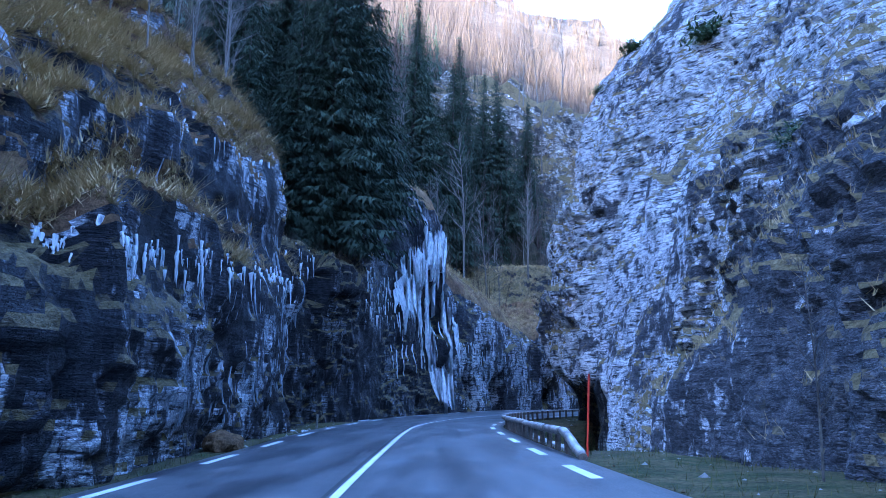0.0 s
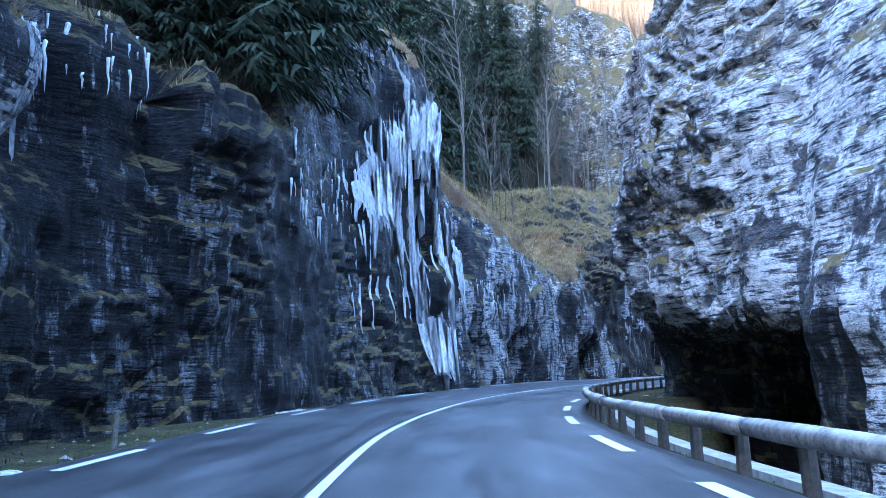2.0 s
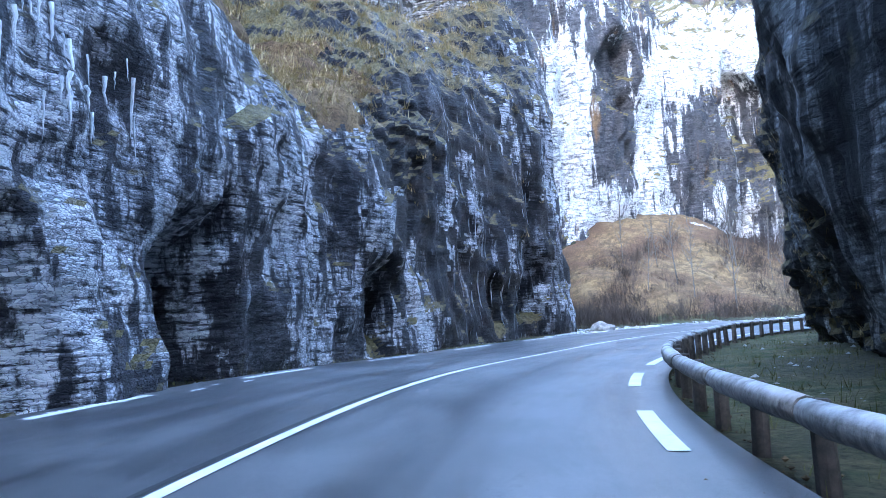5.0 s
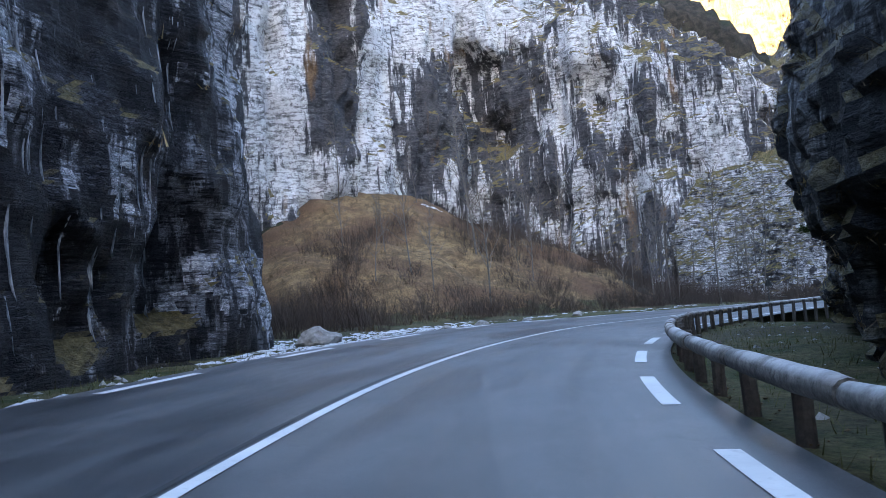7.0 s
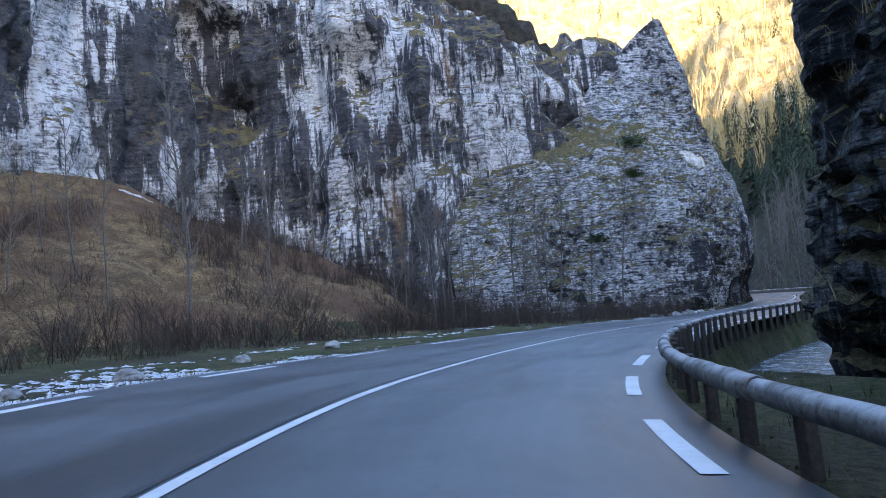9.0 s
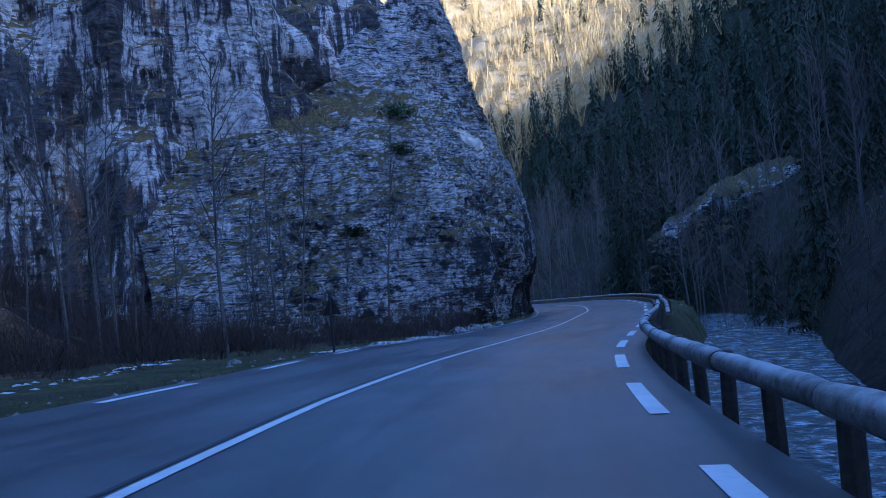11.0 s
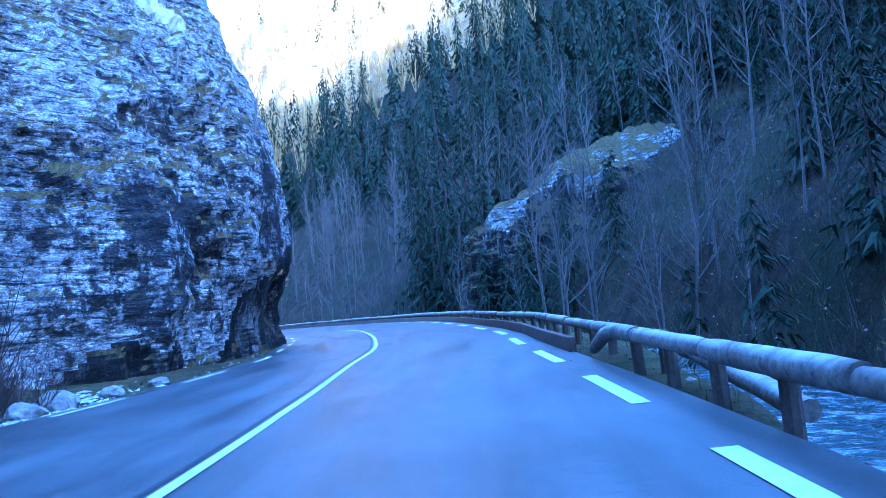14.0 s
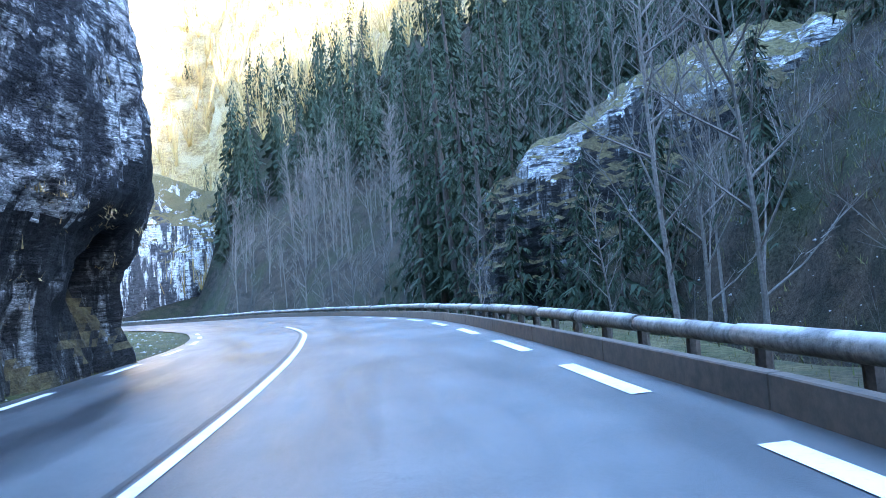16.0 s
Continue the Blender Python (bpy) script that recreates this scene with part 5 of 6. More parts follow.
# far woods, too many to count
def far_woods(name, spots, label, low=9.0, high=17.0, mat=M_NEEDLES):
    rng = np.random.default_rng(3)
    verts, faces = [], []
    for x, y in spots:
        hit = drop(x, y, ("ground",))
        if hit is None:
            continue
        h = rng.uniform(low, high)
        o = np.array(hit[0]) - np.array([0, 0, 0.5])
        for lev in range(15):
            f = lev / 15
            z0, r = h * (0.08 + 0.88 * f), 0.17 * h * (1 - f) ** 0.8 + 0.15
            for k in range(13 - lev // 2):
                a = rng.uniform(0, 6.283)
                w = 0.25 + 0.3 * rng.random()
                u = rng.uniform(0.0, 0.55)
                rr = r * rng.uniform(0.6, 1.25)
                b = len(verts)
                verts += [o + (u * rr * math.cos(a + 0.2), u * rr * math.sin(a + 0.2), z0 + 0.05 * h * (1 - u)), o + ((u + 0.45) * rr * math.cos(a), (u + 0.45) * rr * math.sin(a), z0 - 0.04 * h), o + ((u + 0.4) * rr * math.cos(a + w), (u + 0.4) * rr * math.sin(a + w), z0 - 0.015 * h)]
                faces.append((b, b + 1, b + 2))
    ob = array_mesh(name, np.array(verts), np.array(faces), mat)
    return tagged(ob, label, "woods", kind="stuff")


def joined_trees(name, spots, models, label, low, high):
    """Many trees as one mesh, for woods too far to count."""
    rng = random.Random(12)
    shapes = []
    for tree in models:
        for o in tree.children:
            me = o.data
            me.calc_loop_triangles()
            v, f = np.empty(len(me.vertices) * 3), np.empty(len(me.loop_triangles) * 3, dtype=np.int32)
            me.vertices.foreach_get("co", v), me.loop_triangles.foreach_get("vertices", f)
            shapes.append((tree.name, v.reshape(-1, 3), f.reshape(-1, 3)))
    V, F, n = [], [], 0
    for x, y in spots:
        hit = drop(x, y, ("ground",))
        pick = models[rng.randrange(len(models))].name
        k, a = rng.uniform(low, high), rng.uniform(0, 6.283)
        turn = np.array(Matrix.Rotation(a, 3, "Z") @ Matrix.Rotation(rng.uniform(-0.06, 0.06), 3, "X"))
        for owner, v, f in shapes:
            if owner == pick:
                V.append(v @ turn.T * k + np.array(hit[0]) - [0, 0, 0.3])
                F.append(f + n)
                n += len(v)
    return tagged(array_mesh(name, np.concatenate(V), np.concatenate(F), M_BARK), label, "woods", kind="stuff")


river_trees = []
while len(river_trees) < 95:
    x, y = RNG.uniform(136, 205), RNG.uniform(90, 165)
    d, lat = beside(x, y)
    if lat > 0 and 9.0 < d < 26 and not down_valley(x, y):
        river_trees.append((x, y))
joined_trees("river_woods", river_trees, BARE, "pale grey leafless woods along the river", 0.6, 1.05)

SPOTS = []
r2 = random.Random(8)
while len(SPOTS) < 950:
    x, y = r2.uniform(50, 240), r2.uniform(-40, 150)
    c = LINE[np.argmin(np.hypot(LINE[:, 0] - x, LINE[:, 1] - y))]
    d = math.hypot(c[0] - x, c[1] - y)
    if y < c[1] and 40 < d < 150 and x < 240 and not (x < 66 and d < 60):
        SPOTS.append((x, y))
far_woods("woods_south", SPOTS, "dense dark spruce woods high on the shaded hill")
far_woods("woods_east", [(r2.uniform(225, 480), r2.uniform(60, 420)) for _ in range(200)], "sunlit spruce woods on the far slope")
WEST = []
while len(WEST) < 420:
    x, y = r2.uniform(-75, 6), r2.uniform(50, 150)
    if above_cliff(x, y, 14.0):
        WEST.append((x, y))
far_woods("woods_west", WEST[:170], "dark spruces among bare trees on the slope above the wall", 12.0, 19.0)
HILL = []
while len(HILL) < 400:
    x, y = r2.uniform(84, 215), r2.uniform(30, 150)
    d, lat = beside(x, y)
    if not down_valley(x, y) and lat > 0 and 15 < d < 46 and not (112 < x < 142 and d < 28) and (x > 128 or d > 30) and (x < 152 or d > 30):
        HILL.append((x, y))
far_woods("woods_hill", HILL, "dense dark spruce woods on the hill across the river", 7.0, 15.0)


# ---- dry grass on ledges and verges ----
def blades(name, points, normals, mat, label, low, high, each=7, hang=0.5, rise=0.0, thin=0.05):
    rng = np.random.default_rng(17)
    n = len(points)
    P = np.repeat(points, each, 0) + rng.normal(0, 0.09, (n * each, 3)) * [1, 1, 0.3]
    a = rng.uniform(0, 6.283, n * each)
    out = np.stack([np.cos(a), np.sin(a), np.zeros_like(a)], 1) + hang * np.repeat(normals, each, 0) * [1, 1, 0]
    L = rng.uniform(low, high, (n * each, 1))
    tip = P + L * (out * rng.uniform(0.2, 0.9, (n * each, 1)) + [0, 0, 1] * (rng.uniform(-0.2, 1.0, (n * each, 1)) + rise))
    s = np.stack([-np.sin(a), np.cos(a), np.zeros_like(a)], 1) * L * thin
    V = np.stack([P - s - [0, 0, 0.04], P + s - [0, 0, 0.04], tip], 1).reshape(-1, 3)
    ob = array_mesh(name, V, np.arange(len(V)).reshape(-1, 3), mat)
    return tagged(ob, label, "grass", kind="stuff")


def flat_spots(ob, least, count, box, seed, rise=None):
    """Faces of a rock that lie flat enough to hold turf, picked at random by area inside a box of the plan."""
    me = ob.data
    n = len(me.polygons)
    c, nn, ar = np.empty(n * 3), np.empty(n * 3), np.empty(n)
    me.polygons.foreach_get("center", c), me.polygons.foreach_get("normal", nn), me.polygons.foreach_get("area", ar)
    c, nn = c.reshape(-1, 3), nn.reshape(-1, 3)
    nn = nn * np.where(nn[:, 2:] < -0.6, -1, 1)
    patch = fbm(c[:, 0], c[:, 1], c[:, 2], 3.0, 3, seed)
    ok = (nn[:, 2] + 0.3 * patch > least) & (c[:, 0] > box[0] * U) & (c[:, 0] < box[1] * U) & (c[:, 1] > box[2] * U) & (c[:, 1] < box[3] * U) & (c[:, 2] < box[4] * U) & (c[:, 2] > 0.4)
    if rise:  # only above a line of the plan: heights at places along y
        ok &= c[:, 2] > U * np.interp(c[:, 1] / U, *rise)
    w = ar * ok
    rng = np.random.default_rng(int(seed))
    k = rng.choice(n, size=count, p=w / w.sum())
    return c[k], nn[k]


blades("dry_grass_left", *flat_spots(cliff_left, 0.42, 5000, (-22, 30, 2, 96, 26), 3, ((0, 37, 38, 60, 96), (2.4, 6.5, 7, 7, 4))), M_DRY, "long straw-coloured dry grass hanging over the ledges", 0.25, 0.6, 8)
blades("dry_grass_slope", *flat_spots(cliff_left, 0.28, 12000, (-14, -4, 4, 37, 16), 8, ((0, 37), (2.6, 6.7))), M_DRY, "long straw grass hanging over the wall beside the road", 0.35, 0.95, 8, 0.7, -0.3, 0.03)
blades("rim_brushwood", *flat_spots(cliff_left, 0.1, 2600, (-20, -3.5, 27, 56, 17), 12, ((27, 36, 38, 46, 56), (7.5, 9.5, 8.2, 7.8, 9.5))), M_TWIG, "dark leafless brushwood hanging over the rim of the wall", 0.6, 1.7, 8, 0.9, -0.15, 0.006)
blades("dry_grass_right", *flat_spots(cliff_right, 0.5, 8000, (0, 50, 2, 90, 30), 4), M_DRY, "straw-coloured dry grass tufts on the rock", 0.2, 0.5, 8, 0.5, 0, 0.035)
blades("withered_grass_right", *flat_spots(cliff_right, 0.3, 5000, (12, 50, 55, 90, 16), 6), M_BROWN, "withered grass hanging down the rock gate", 0.15, 0.45, 8, 0.6, -0.6, 0.025)
saplings = [(RNG.uniform(60, 210), RNG.uniform(50, 150)) for _ in range(9000)]
saplings = [(x, y) for x, y in saplings if 10 < beside(x, y)[0] < 45 and beside(x, y)[1] > 0]
sap = [tuple(h[0]) for h in (drop(x, y, ("ground",)) for x, y in saplings) if h]
blades("undergrowth", np.array(sap), np.tile([0, 0, 1.0], (len(sap), 1)), M_TWIG, "leafless brown undergrowth on the wooded hill", 0.3, 1.2, 5, 0, 0.5, 0.014)
stems = [tuple(h[0]) for h in (drop(x, y, ("ground",)) for x, y in WEST[170:] + [(x + 1.5, y + 1) for x, y in WEST] + [s for s in ((r2.uniform(-30, 60), r2.uniform(95, 200)) for _ in range(900)) if above_cliff(*s, 8.0)] + [s for s in ((r2.uniform(-6, 22), r2.uniform(66, 112)) for _ in range(60)) if above_cliff(*s, 5.0)]) if h]
GOLD = [tuple(h[0]) for h in (drop(r2.uniform(222, 460), r2.uniform(60, 400), ("ground",)) for _ in range(4200)) if h]
blades("woods_gold", np.array(GOLD), np.tile([0, 0, 1.0], (len(GOLD), 1)), M_GOLD, "sunlit golden larch and bare woods on the far slope", 2.5, 7.0, 17, 0, 1.0, 0.02)
SUNNY = [tuple(h[0]) for h in (drop(x, y, ("ground",)) for x, y in ((r2.uniform(-90, 100), r2.uniform(132, 330)) for _ in range(1500)) if above_cliff(x, y, 9.0)) if h]
blades("woods_north", np.array(SUNNY), np.tile([0, 0, 1.0], (len(SUNNY), 1)), M_NORTH_WOOD, "leafless trees on the sunny slope above", 3.0, 8.0, 20, 0, 1.2, 0.01)
blades("bare_woods", np.array(stems), np.tile([0, 0, 1.0], (len(stems), 1)), M_TWIG, "brown leafless woods high above the wall", 4.0, 9.0, 14, 0, 1.6, 0.006)
blades("dry_grass_knob", *flat_spots(cliff_left, 0.12, 14000, (-6, 24, 59, 105, 26), 9, ((60, 63, 66, 72, 78, 81, 84), (16, 12.5, 9.4, 8.2, 7.0, 8.5, 11))), M_DRY, "straw-coloured grass cushions on the knob above the wall", 0.25, 0.7, 7, 0.5, -0.2, 0.03)
bank = []
while len(bank) < 7000:
    x, y = r2.uniform(84, 150), r2.uniform(60, 110)
    d, lat = beside(x, y)
    if lat > 0 and 8.8 < d < 28:
        h = drop(x, y, ("ground",))
        bank.append(tuple(h[0]))
blades("bank_grass", np.array(bank[:5800]), np.tile([0, 0, 1.0], (5800, 1)), M_TURF, "green and withered grass under the bare trees", 0.15, 0.5, 7, 0, 0.1, 0.05)
blades("bank_twigs", np.array(bank[5800:]), np.tile([0, 0, 1.0], (1200, 1)), M_BARK, "thin leafless saplings under the bare trees", 0.6, 2.2, 6, 0, 0.5, 0.006)
thicket = []
while len(thicket) < 6200:
    x, y = r2.uniform(24, 92), r2.uniform(98, 138)
    d, lat = beside(x, y)
    clump = noise.noise(Vector((x * 0.16, y * 0.16, 2.0))) + (0.25 if x < 34 or x > 62 else -0.1)
    if lat < 0 and d > (8.5 if x < 32 else 11.5) and (x > 54 or d < 34) and cone_reach(x, y) > 8 and clump > 0:
        h = drop(x, y, ("ground",))
        thicket.append(tuple(h[0]))
blades("thicket", np.array(thicket), np.tile([0, 0, 1.0], (6200, 1)), M_TWIG, "dense brown leafless thicket below the cliff", 0.4, 1.9, 9, 0, 0.6, 0.007)
blades("dry_grass_nose", *flat_spots(rock_nose, 0.5, 2500, (80, 112, 100, 130, 30), 5), M_DRY, "dry grass tufts on the buttress", 0.2, 0.45, 7)


def verge_spots(count, lo, hi, a, b, seed):
    rng = np.random.default_rng(seed)
    out = []
    for _ in range(count):
        i = rng.integers(int(a), int(b))
        lat = rng.uniform(lo, hi)
        lat += WIDE_R[i] - LANE if lat > 0 else LANE - WIDE_L[i]
        p = LINE[i, :2] + RIGHT[i] * lat + rng.normal(0, 0.15, 2)
        hit = SURFACES["ground"].ray_cast(Vector((p[0] * U, p[1] * U, 50)), Vector((0, 0, -1)))
        if hit[0] is not None and hit[0].z > -1.2:
            out.append(tuple(hit[0]))
    return np.array(out), np.tile([0, 0, 1.0], (len(out), 1))


END = len(LINE) - 60
blades("verge_grass_left", *verge_spots(7000, -6.2, -3.85, 60, END, 1), M_TURF, "short green and straw grass along the verge", 0.06, 0.2, 6, 0)
blades("verge_grass_right", *verge_spots(7000, 4.1, 7.5, 60, END, 2), M_TURF, "short green and straw grass along the verge", 0.06, 0.24, 6, 0)
M_CONE_SPOTS = [s for s in ((RNG.uniform(24, 78), RNG.uniform(98, 137)) for _ in range(5200)) if beside(*s)[0] > (8.0 if s[0] < 32 else 12.5)]
pts = [tuple(h[0]) for h in (drop(x, y, ("ground",)) for x, y in M_CONE_SPOTS) if h]
blades("scree_grass", np.array(pts), np.tile([0, 0, 1.0], (len(pts), 1)), M_BROWN, "withered brown grass over the scree cone", 0.15, 0.5, 6, 0)


# ---- stones, snow and the outcrop ----
def stone(size, seed, mat=M_STONE, name="boulder", label="angular pale limestone boulder on the verge", flatness=0.7):
    rng = random.Random(seed)
    bm = bmesh.new()
    bmesh.ops.create_icosphere(bm, subdivisions=3, radius=size)
    for v in bm.verts:
        k = 1 + 0.35 * noise.noise(v.co * (1.3 / size) + Vector((seed, 0, 0))) + 0.12 * noise.noise(v.co * (4.0 / size))
        v.co = Vector((v.co.x * k * rng.uniform(0.98, 1.02) * 1.15, v.co.y * k, v.co.z * k * flatness))
    return tagged(part(name, bm, mat), label, "boulder")


def set_stone(x, y, size, seed, label="angular pale limestone boulder on the verge", flatness=0.7):
    hit = drop(x, y, ("ground",))
    ob = stone(size, seed, M_STONE, "boulder", label, flatness)
    ob.matrix_basis = Matrix.Translation(hit[0] + Vector((0, 0, size * 0.25))) @ pose(0, 0, 0, RNG.uniform(-8, 8), RNG.uniform(-8, 8), RNG.uniform(0, 360))
    return tagged(ob, group="boulders on the verge")


for x, y, s, k in ((24.9, 92.8, 0.62, 3), (83.2, 104.9, 0.4, 5), (85.0, 104.4, 0.5, 6), (86.6, 104.2, 0.38, 7), (88.0, 104.3, 0.45, 8), (89.6, 103.9, 0.3, 9), (84.2, 103.8, 0.3, 10),
                   (81.3, 104.6, 0.35, 11), (41.5, 101.5, 0.25, 12), (36.0, 98.6, 0.3, 13), (33.0, 97.2, 0.22, 14), (46.3, 102.6, 0.3, 15), (91.6, 103.6, 0.25, 16), (62.2, 104.0, 0.2, 17)):
    set_stone(x, y, s, k)

mossy = set_stone(-5.75, 22.0, 0.62, 4, "low boulder overgrown with moss and withered grass")
mossy.data.materials[0] = M_SLOPE

# gravel, leaves and small stones fallen along the left edge and the river bank
def pebbles(name, spots, mat, label, low, high):
    rng = np.random.default_rng(29)
    V, F = [], []
    base = np.array([(1, 0, 0), (-1, 0, 0), (0, 1, 0), (0, -1, 0), (0, 0, 1), (0, 0, -1)], dtype=float)
    tri = np.array([(0, 2, 4), (2, 1, 4), (1, 3, 4), (3, 0, 4), (2, 0, 5), (1, 2, 5), (3, 1, 5), (0, 3, 5)])
    for p in spots:
        s = low + (high - low) * rng.random() ** 3
        V.append(base * s * rng.uniform(0.6, 1.3, (6, 3)) * [1, 1, 0.6] @ np.array(Matrix.Rotation(rng.uniform(0, 6.28), 3, "Z")) + p)
        F.append(tri + 6 * len(F))
    return tagged(array_mesh(name, np.concatenate(V), np.concatenate(F), mat), label, "stones", kind="stuff")


pebbles("fallen_stones", verge_spots(1500, -6.4, -3.8, 60, END, 7)[0], M_STONE, "small stones fallen from the cliff along the verge", 0.02, 0.14)
pebbles("bank_stones", verge_spots(1200, 4.8, 9.0, 60, END, 8)[0], M_STONE, "small stones on the river bank", 0.02, 0.12)
pebbles("leaf_litter", verge_spots(3500, 3.62, 4.4, 60, END, 9)[0] + [0, 0, 0.03], M_BROWN, "brown leaves and grit along the edge of the asphalt", 0.01, 0.05)
scree = [tuple(h[0]) for h in (drop(RNG.uniform(88, 128), RNG.uniform(66, 90), ("ground",)) for _ in range(2600)) if h]
pebbles("scree_stones", scree, M_STONE, "pale scree stones among the leaf litter", 0.03, 0.11)


def crust(name, spots, mat, label, low, high):
    """Flat broken flakes of frozen snow."""
    rng = np.random.default_rng(31)
    V, F = [], []
    for p in spots:
        s = low + (high - low) * rng.random() ** 2.5
        a = np.sort(rng.uniform(0, 6.283, 7))
        rim = np.stack([np.cos(a) * s * rng.uniform(0.7, 1.9), np.sin(a) * s, np.full(7, -0.01)], 1) * rng.uniform(0.6, 1.1, (7, 1))
        rim = rim @ np.array(Matrix.Rotation(rng.uniform(-0.5, 0.5), 3, "Z"))
        b = 8 * len(V)
        V.append(np.concatenate([rim, [[0, 0, 0.02 + 0.12 * s]]]) + p)
        F += [(b + k, b + (k + 1) % 7, b + 7) for k in range(7)]
    return tagged(array_mesh(name, np.concatenate(V), np.array(F), mat, None, True), label, "snow", kind="stuff")


def by_x(x0, x1):
    return int(np.argmin(np.abs(LINE[:, 0] - x0) + 1e3 * (LINE[:, 1] < 60))), int(np.argmin(np.abs(LINE[:, 0] - x1) + 1e3 * (LINE[:, 1] < 60)))


crust("snow_crust", np.concatenate([verge_spots(900, -5.5, -3.95, *by_x(23, 44), 41)[0], verge_spots(1100, -8.2, -4.6, *by_x(27, 41), 46)[0], verge_spots(160, -9.6, -9.0, *by_x(40, 66), 42)[0], verge_spots(700, -6.2, -4.4, *by_x(68, 92), 43)[0], verge_spots(500, -6.4, -4.2, *by_x(78, 90), 45)[0], verge_spots(120, -4.3, -3.9, *by_x(2, 22), 44)[0]]),
      M_SNOW, "thin broken crust of old snow along the verge", 0.04, 0.3)


def snow_patch(x, y, long, wide, turn, seed):
    """A thin, ragged sheet of old snow that follows the ground."""
    rng = random.Random(seed)
    rings, spokes = 5, 28
    verts, faces = [], []
    ca, sa = math.cos(radians(turn)), math.sin(radians(turn))
    for r in range(rings + 1):
        for k in range(spokes):
            a = 6.283 * k / spokes
            f = r / rings * (1 + 0.35 * noise.noise(Vector((2.2 * math.cos(a), 2.2 * math.sin(a), seed))) + 0.18 * noise.noise(Vector((6 * math.cos(a), 6 * math.sin(a), seed))))
            px, py = f * long * math.cos(a), f * wide * math.sin(a)
            gx_, gy_ = x + px * ca - py * sa, y + px * sa + py * ca
            p = SURFACES["ground"].ray_cast(Vector((gx_ * U, gy_ * U, 60)), Vector((0, 0, -1)))[0]
            verts.append((gx_ * U, gy_ * U, p.z + (0.05 * (1 - (r / rings) ** 2) - 0.012 + 0.02 * rng.random() * (r < rings))))
    for r in range(rings):
        for k in range(spokes):
            a, b = r * spokes + k, r * spokes + (k + 1) % spokes
            faces.append((a, b, b + spokes, a + spokes))
    return tagged(array_mesh("snow_patch", verts, faces, M_SNOW, None, True), "thin ragged patch of old snow on the verge", "snow", "snow patches")


for k, (x, y, a, b, t) in enumerate(((61.5, 134.4, 1.0, 0.4, 10),
                                     (-5.6, 32.6, 1.6, 0.5, 82), (-4.6, 47.0, 1.6, 0.25, 68), (-2.6, 53.8, 2.6, 0.22, 62),
                                     (0.6, 61.2, 2.6, 0.2, 58), (4.0, 68.2, 2.4, 0.2, 55), (61.5, 134.2, 1.4, 0.6, 0))):
    for j in range(7):
        s, w = r2.uniform(-1, 1) * a, r2.uniform(-1, 1) * b
        ca, sa = math.cos(radians(t)), math.sin(radians(t))
        snow_patch(x + s * ca - w * sa, y + s * sa + w * ca, a * r2.uniform(0.1, 0.34), min(0.4, b) * r2.uniform(0.2, 0.5), t + r2.uniform(-12, 12), 10 * k + j)

# ---- ice on the left wall ----
def icicle_mesh(seed, bends=5):
    rng = random.Random(seed)
    bm = bmesh.new()
    pts = [(0.03 * rng.uniform(-1, 1), 0.03 * rng.uniform(-1, 1), -k / bends) for k in range(bends + 1)]
    tube(bm, pts, [0.05 * (1 - k / bends) ** 0.8 * rng.uniform(0.8, 1.2) + 0.004 for k in range(bends + 1)], 6)
    for f in bm.faces:
        f.smooth = True
    return bm


ICICLE = [part("icicle", icicle_mesh(k), M_ICE) for k in range(4)]
used_ice = set()


def frozen_seep(name, label, spots, long, wide=1.0, seed=0):
    """A curtain of icicles below points on the rock: spots are (plan x, y, height, way x, way y) of level rays to the face."""
    rng = random.Random(seed)
    seep = new(name)
    for x, y, z, wx, wy in spots:
        p, nor = face_at(x, y, z, wx, wy, "cliff_left")
        if p is None:
            continue
        l = rng.uniform(*long) * (0.4 + rng.random())
        w = wide * rng.uniform(0.6, 1.5) * (0.5 + 0.5 * l)
        m = Matrix.Translation(p + nor * (0.06 if nor.dot(Vector((wx, wy, 0))) < 0 else -0.06)) @ pose(0, 0, 0, rng.uniform(-4, 4), rng.uniform(-4, 4), rng.uniform(0, 360)) @ Matrix.Diagonal((w, w, l, 1))
        k = rng.randrange(4)
        if k not in used_ice:
            used_ice.add(k)
            ICICLE[k].parent = seep
            ICICLE[k].matrix_basis = m
        else:
            shared("icicle", ICICLE[k], m, seep)
    return tagged(seep, label, "ice")


r3 = random.Random(77)


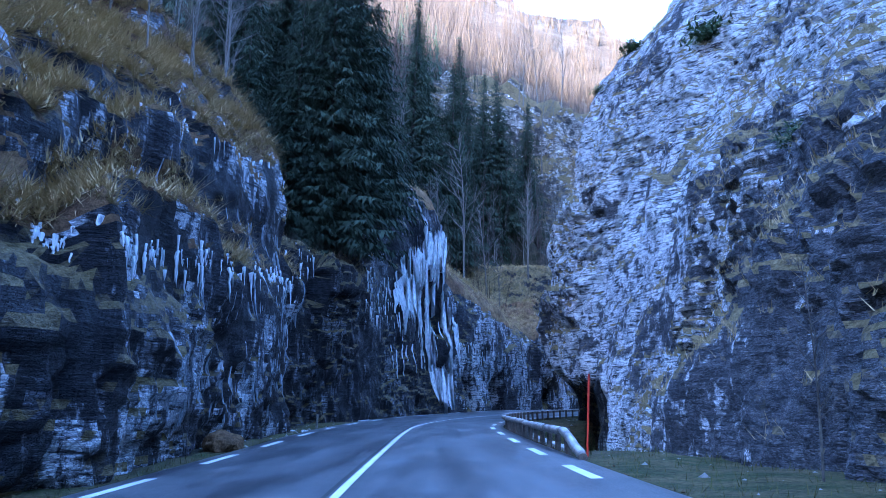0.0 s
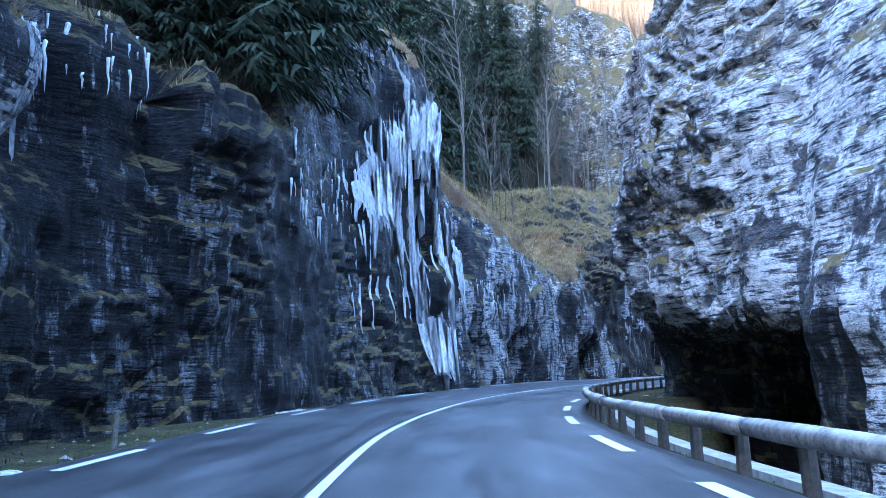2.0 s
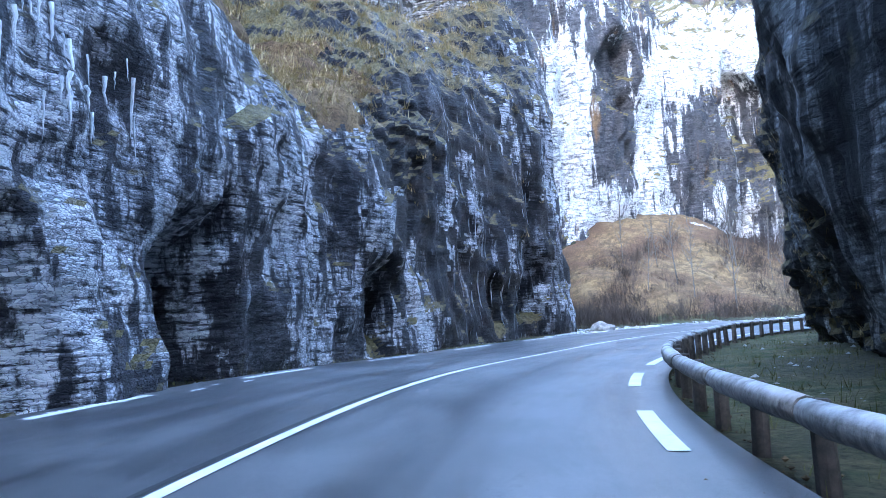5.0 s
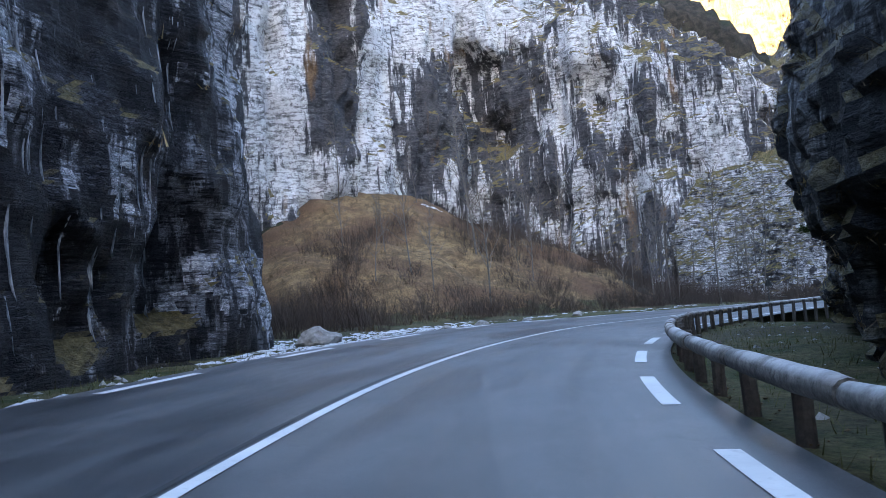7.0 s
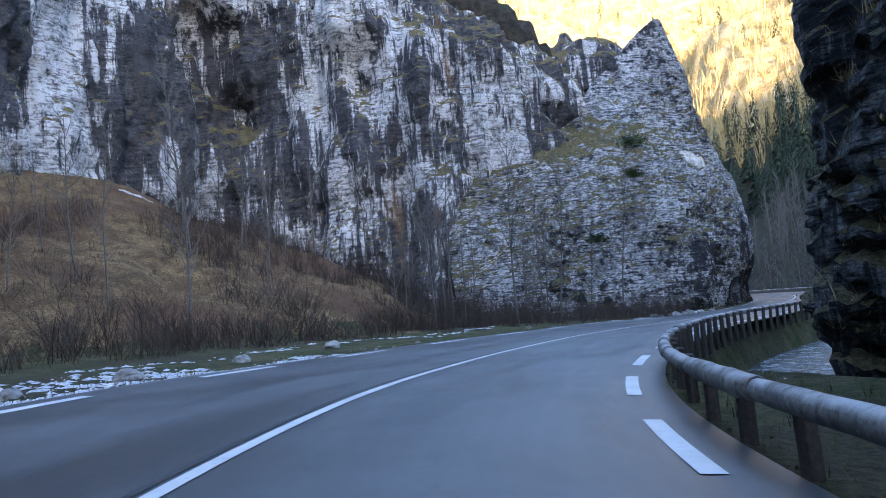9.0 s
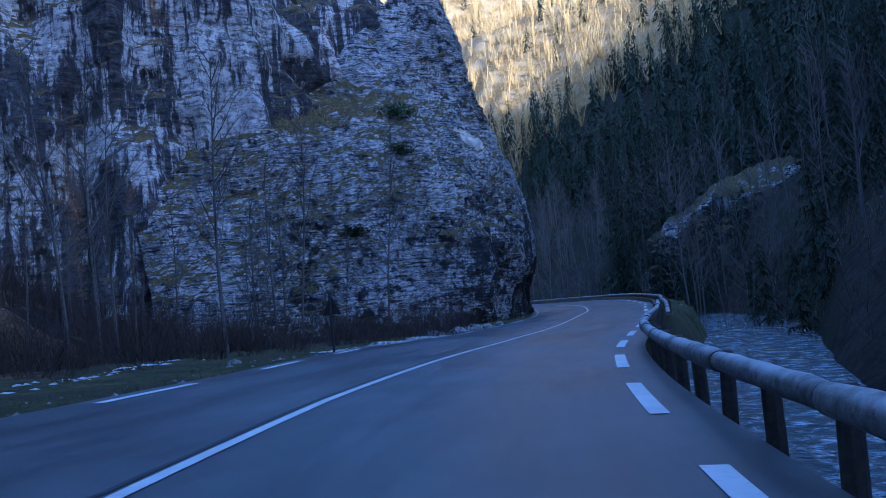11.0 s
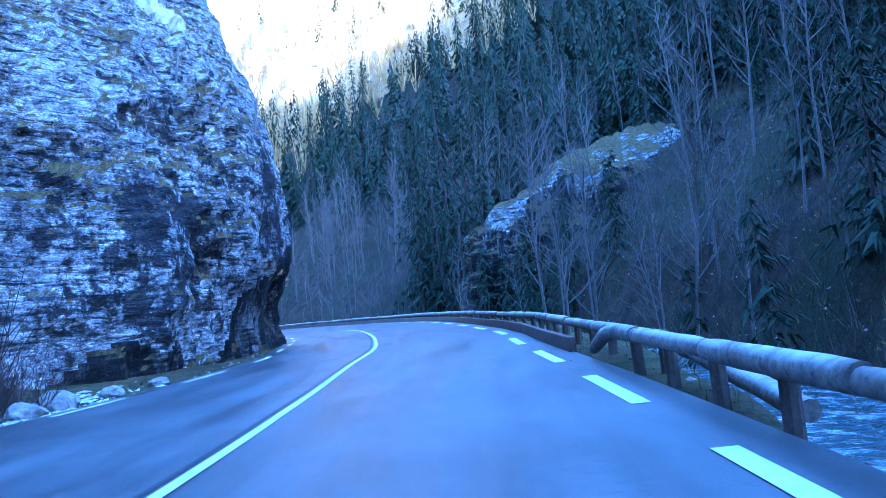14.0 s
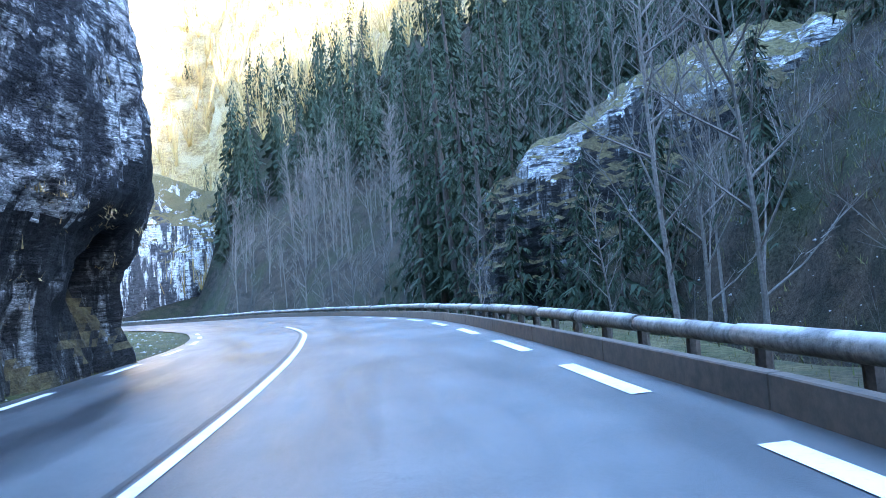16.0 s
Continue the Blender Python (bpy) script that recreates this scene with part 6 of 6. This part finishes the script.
def ice_strand(x, y, wx, wy, top, low, wide, seed, name="cliff_left"):
    """A sheet of ice that runs down the face, fluted, bulging and drawn out to points at its lower end."""
    rng = random.Random(seed)
    rows, cols = max(6, int((top - low) / 0.16)), 7
    grid = np.zeros((rows + 1, cols, 3))
    drift, last = rng.uniform(-0.04, 0.04) * (wide > 0.17), None
    tips = [rng.uniform(0.0, 0.3) for _ in range(cols)]
    for i in range(rows + 1):
        f = i / rows
        for j in range(cols):
            c = 2 * j / (cols - 1) - 1
            zz = top - (top - low) * min(f, 1 - tips[j] * 0.6 * f)
            half = wide * (0.35 + 0.65 * math.sin(min(1.0, f * 3.0 + 0.25) * 1.57)) * (1 - f ** 3) ** 0.7 * (1 + 0.35 * noise.noise(Vector((seed, f * 5, 0))))
            s = c * half + drift * (top - zz) + (0.0 if wide < 0.17 else 0.4 * wide) * noise.noise(Vector((seed * 3.1, f * 3, 1)))
            thin = wide < 0.17
            p, nor = face_at(x - wy * (s - c * half if thin else s), y + wx * (s - c * half if thin else s), zz, wx, wy, name)
            if p is None:
                p, way = last, Vector((0, 0, 0))
            else:
                way = Vector((wx, wy, 0)).normalized()
            out = 0.16 * (1 - c * c) + 0.1 * noise.noise(Vector((s * 5, f * 1.5, seed))) + 0.05 * noise.noise(Vector((s * 12, f * 9, seed)))
            if last is not None and (p - last).length > 2.5:
                p = last
            last = p
            out = min(out, wide * (1.2 - c * c)) if thin else out
            grid[i, j] = p - way * (out - 0.03) + (Vector((-wy, wx, 0)) * c * half if thin else Vector())
    for _ in range(4):
        soft = grid.copy()
        soft[1:-1, :, :2] = (grid[:-2, :, :2] + grid[1:-1, :, :2] + grid[2:, :, :2]) / 3
        grid = soft
    # ice hangs: no lower row lies deeper in the rock than the one above by more than a little
    away = grid[:, :, 0] * wx + grid[:, :, 1] * wy
    deep = np.minimum.accumulate(away, axis=0) + 0.35
    shift = np.minimum(away, deep) - away
    grid[:, :, 0] += shift * wx
    grid[:, :, 1] += shift * wy
    return grid


def ice_fall(name, label, strands, mat=M_RIME):
    fall = new(name)
    for k, (x, y, wx, wy, top, low, wide) in enumerate(strands):
        l = math.hypot(wx, wy)
        grid_mesh("ice_strand", ice_strand(x, y, wx / l, wy / l, top, low, wide, k + 3), mat, fall, True)
    return tagged(fall, label, "ice")


# the frozen waterfall beside the spruces: fluted sheets that break up into teeth below
def ice_sheet(seed, u0, u1, tops, lows, teeth, bulge, step=0.07):
    """A sheet of ice over the prow between two places along it (plan units along the wall's foot)."""
    cols, rows = int((u1 - u0) / step), 34
    grid = np.zeros((rows + 1, cols, 3))
    wx, wy = -0.86, 0.5
    keep = None
    for j in range(cols):
        f = j / (cols - 1)
        u = u0 + (u1 - u0) * f
        top = np.interp(f, np.linspace(0, 1, len(tops)), tops) + 0.35 * noise.noise(Vector((u * 1.6, seed, 0)))
        low = np.interp(f, np.linspace(0, 1, len(lows)), lows)
        tooth = abs(noise.noise(Vector((u * 3.4, seed, 4)))) + 0.6 * abs(noise.noise(Vector((u * 8.0, seed, 9))))
        low = min(top - 0.15, low + teeth * (1 - 2.2 * tooth))
        x, y = 1.6 + 0.43 * u, 54.0 + 0.9 * u
        for i in range(rows + 1):
            g = i / rows
            z = top + (low - top) * g
            p = face_at(x, y, z, wx, wy, "cliff_left")[0]
            if p is None or (keep is not None and (p - keep).length > 3.0):
                p = keep
            keep = p
            rib = noise.noise(Vector((u * 2.6, z * 0.25, seed))) + 0.7 * noise.noise(Vector((u * 6.5, z * 0.5, seed))) + 0.4 * noise.noise(Vector((u * 4, z * 3, seed)))
            out = (bulge * (0.4 + 1.25 * rib)) * math.sin(math.pi * min(1, 0.12 + 0.88 * f)) * (1 - 0.55 * g ** 4) + 0.04
            grid[i, j] = p - Vector((wx, wy, 0)) * max(out, -0.12)
    away = grid[:, :, 0] * wx + grid[:, :, 1] * wy
    deep = np.minimum.accumulate(away, axis=0) + 0.25
    shift = np.minimum(away, deep) - away
    grid[:, :, 0] += shift * wx
    grid[:, :, 1] += shift * wy
    return grid


waterfall = new("frozen_waterfall")
for k, (u0, u1, tops, lows, teeth, bulge) in enumerate((
        (3.2, 7.6, (16.6, 17.4, 17.8, 17.0, 15.6), (11.4, 9.6, 10.6, 9.4, 9.8), 1.9, 0.42),
        (-0.4, 3.7, (11.0, 12.6, 15.0, 16.8), (8.6, 8.2, 9.2, 9.6), 1.7, 0.32),
        (-1.8, 0.4, (8.6, 9.8, 11.0), (7.4, 6.8, 7.6), 1.1, 0.24),
        (0.6, 1.5, (9.0, 9.2, 9.0), (6.6, 5.0, 6.4), 1.5, 0.22),
        (2.0, 3.1, (12.0, 12.0, 11.4), (6.6, 4.8, 6.4), 1.7, 0.28),
        (3.5, 4.9, (12.2, 12.4, 11.8), (4.8, 3.0, 4.2), 1.8, 0.34),
        (5.0, 5.6, (11.8, 12.0), (8.0, 7.4), 1.2, 0.24),
        (6.4, 7.5, (12.4, 12.0, 11.4), (6.0, 4.4, 5.6), 1.8, 0.3),
        (3.5, 7.0, (3.8, 5.2, 5.3, 4.6, 3.2), (1.8, 1.1, 0.7, 0.9, 0.8), 0.7, 0.42),
        (7.9, 8.9, (7.6, 7.8, 7.2), (5.2, 4.2, 5.0), 1.1, 0.24))):
    grid_mesh("ice_sheet", ice_sheet(k * 2.7 + 1, u0, u1, tops, lows, teeth, bulge), M_ICE, waterfall, True)
for k in range(46):
    u = r3.uniform(-1.2, 3.8)
    top = r3.uniform(4.5, 14.0 - 1.6 * abs(u - 1.8))
    grid_mesh("ice_strand", ice_strand(1.6 + 0.9 * u, 54.0 + 1.8 * u, -0.865, 0.503, top, top - r3.uniform(0.8, 2.4), r3.uniform(0.04, 0.1), k + 3), M_ICE, waterfall, True)
tagged(waterfall, "frozen waterfall of blue-white ice on the dark wall", "ice")
# thin frozen runs down the wall's projecting edge and under its ledges
runs = []
for _ in range(240):
    back_y = abs(r3.gauss(0, 1)) * 6.5
    top = r3.uniform(1.6, 8.0)
    runs.append((-1, 36.0 - back_y, -1, 0, top, max(0.5, top - r3.uniform(0.4, 1.6)), r3.uniform(0.02, 0.05 if back_y > 4 else 0.085)))
for _ in range(70):
    top = r3.uniform(0.9, 2.6)
    runs.append((-1, r3.uniform(17, 27), -1, 0, top, max(0.3, top - r3.uniform(0.3, 0.8)), r3.uniform(0.025, 0.07)))
ice_fall("frozen_runs", "thin blue-white runs of ice down the dark wall", runs)
runs = []
for _ in range(85):
    u, top = r3.uniform(-4.5, 3.6), r3.uniform(1.5, 12)
    runs.append((22 + u * 0.7, 80.5 + u * 0.7, -0.5, 0.86, top, max(0.6, top - r3.uniform(0.5, 1.9)), r3.uniform(0.015, 0.05)))
ice_fall("frozen_runs", "thin frozen drips down the wall's corner", runs)
frozen_seep("icicle_curtain", "row of icicles under the grassy ledge", [(-1, y, 3.3 + (y - 8) * 0.115 + r3.gauss(0, 0.2), -1, 0) for y in (r3.uniform(11, 36) for _ in range(190))], (0.3, 1.1), 0.8, 1)
frozen_seep("icicle_curtain", "icicles above the dark hollow", [(-1, r3.uniform(37, 43), 8.4 + r3.gauss(0, 0.4), -1, 0) for _ in range(50)], (0.4, 1.2), 0.8, 3)
frozen_seep("icicle_curtain", "icicles along the upper ledge", [(-1, y, 9.3 + (y - 10) * 0.05 + r3.gauss(0, 0.5), -1, 0) for y in (r3.uniform(14, 36) for _ in range(70))], (0.3, 1.0), 0.8, 4)
frozen_seep("icicle_curtain", "icicles below the spruces", [(1, 45 + r3.random() * 8, r3.uniform(6.5, 9.5), -0.88, 0.45) for _ in range(70)], (0.4, 1.3), 0.8, 5)
frozen_seep("icicle_curtain", "small icicles beneath the grassy nose", [(6, 59 + r3.random() * 9, r3.uniform(4.4, 6.0), -0.85, 0.5) for _ in range(40)], (0.3, 1.0), 0.7, 6)
# two timber props leaning on the buttress
for x, y, z, ln, tip in ((102.8, 103.7, 8.6, 1.8, 24), (98.2, 105.0, 9.6, 1.6, 20)):
    round_post("timber_prop", x, y, z, ln, 0.05, M_STUB, "weathered pole propped on the rock", "pole", (0, tip))
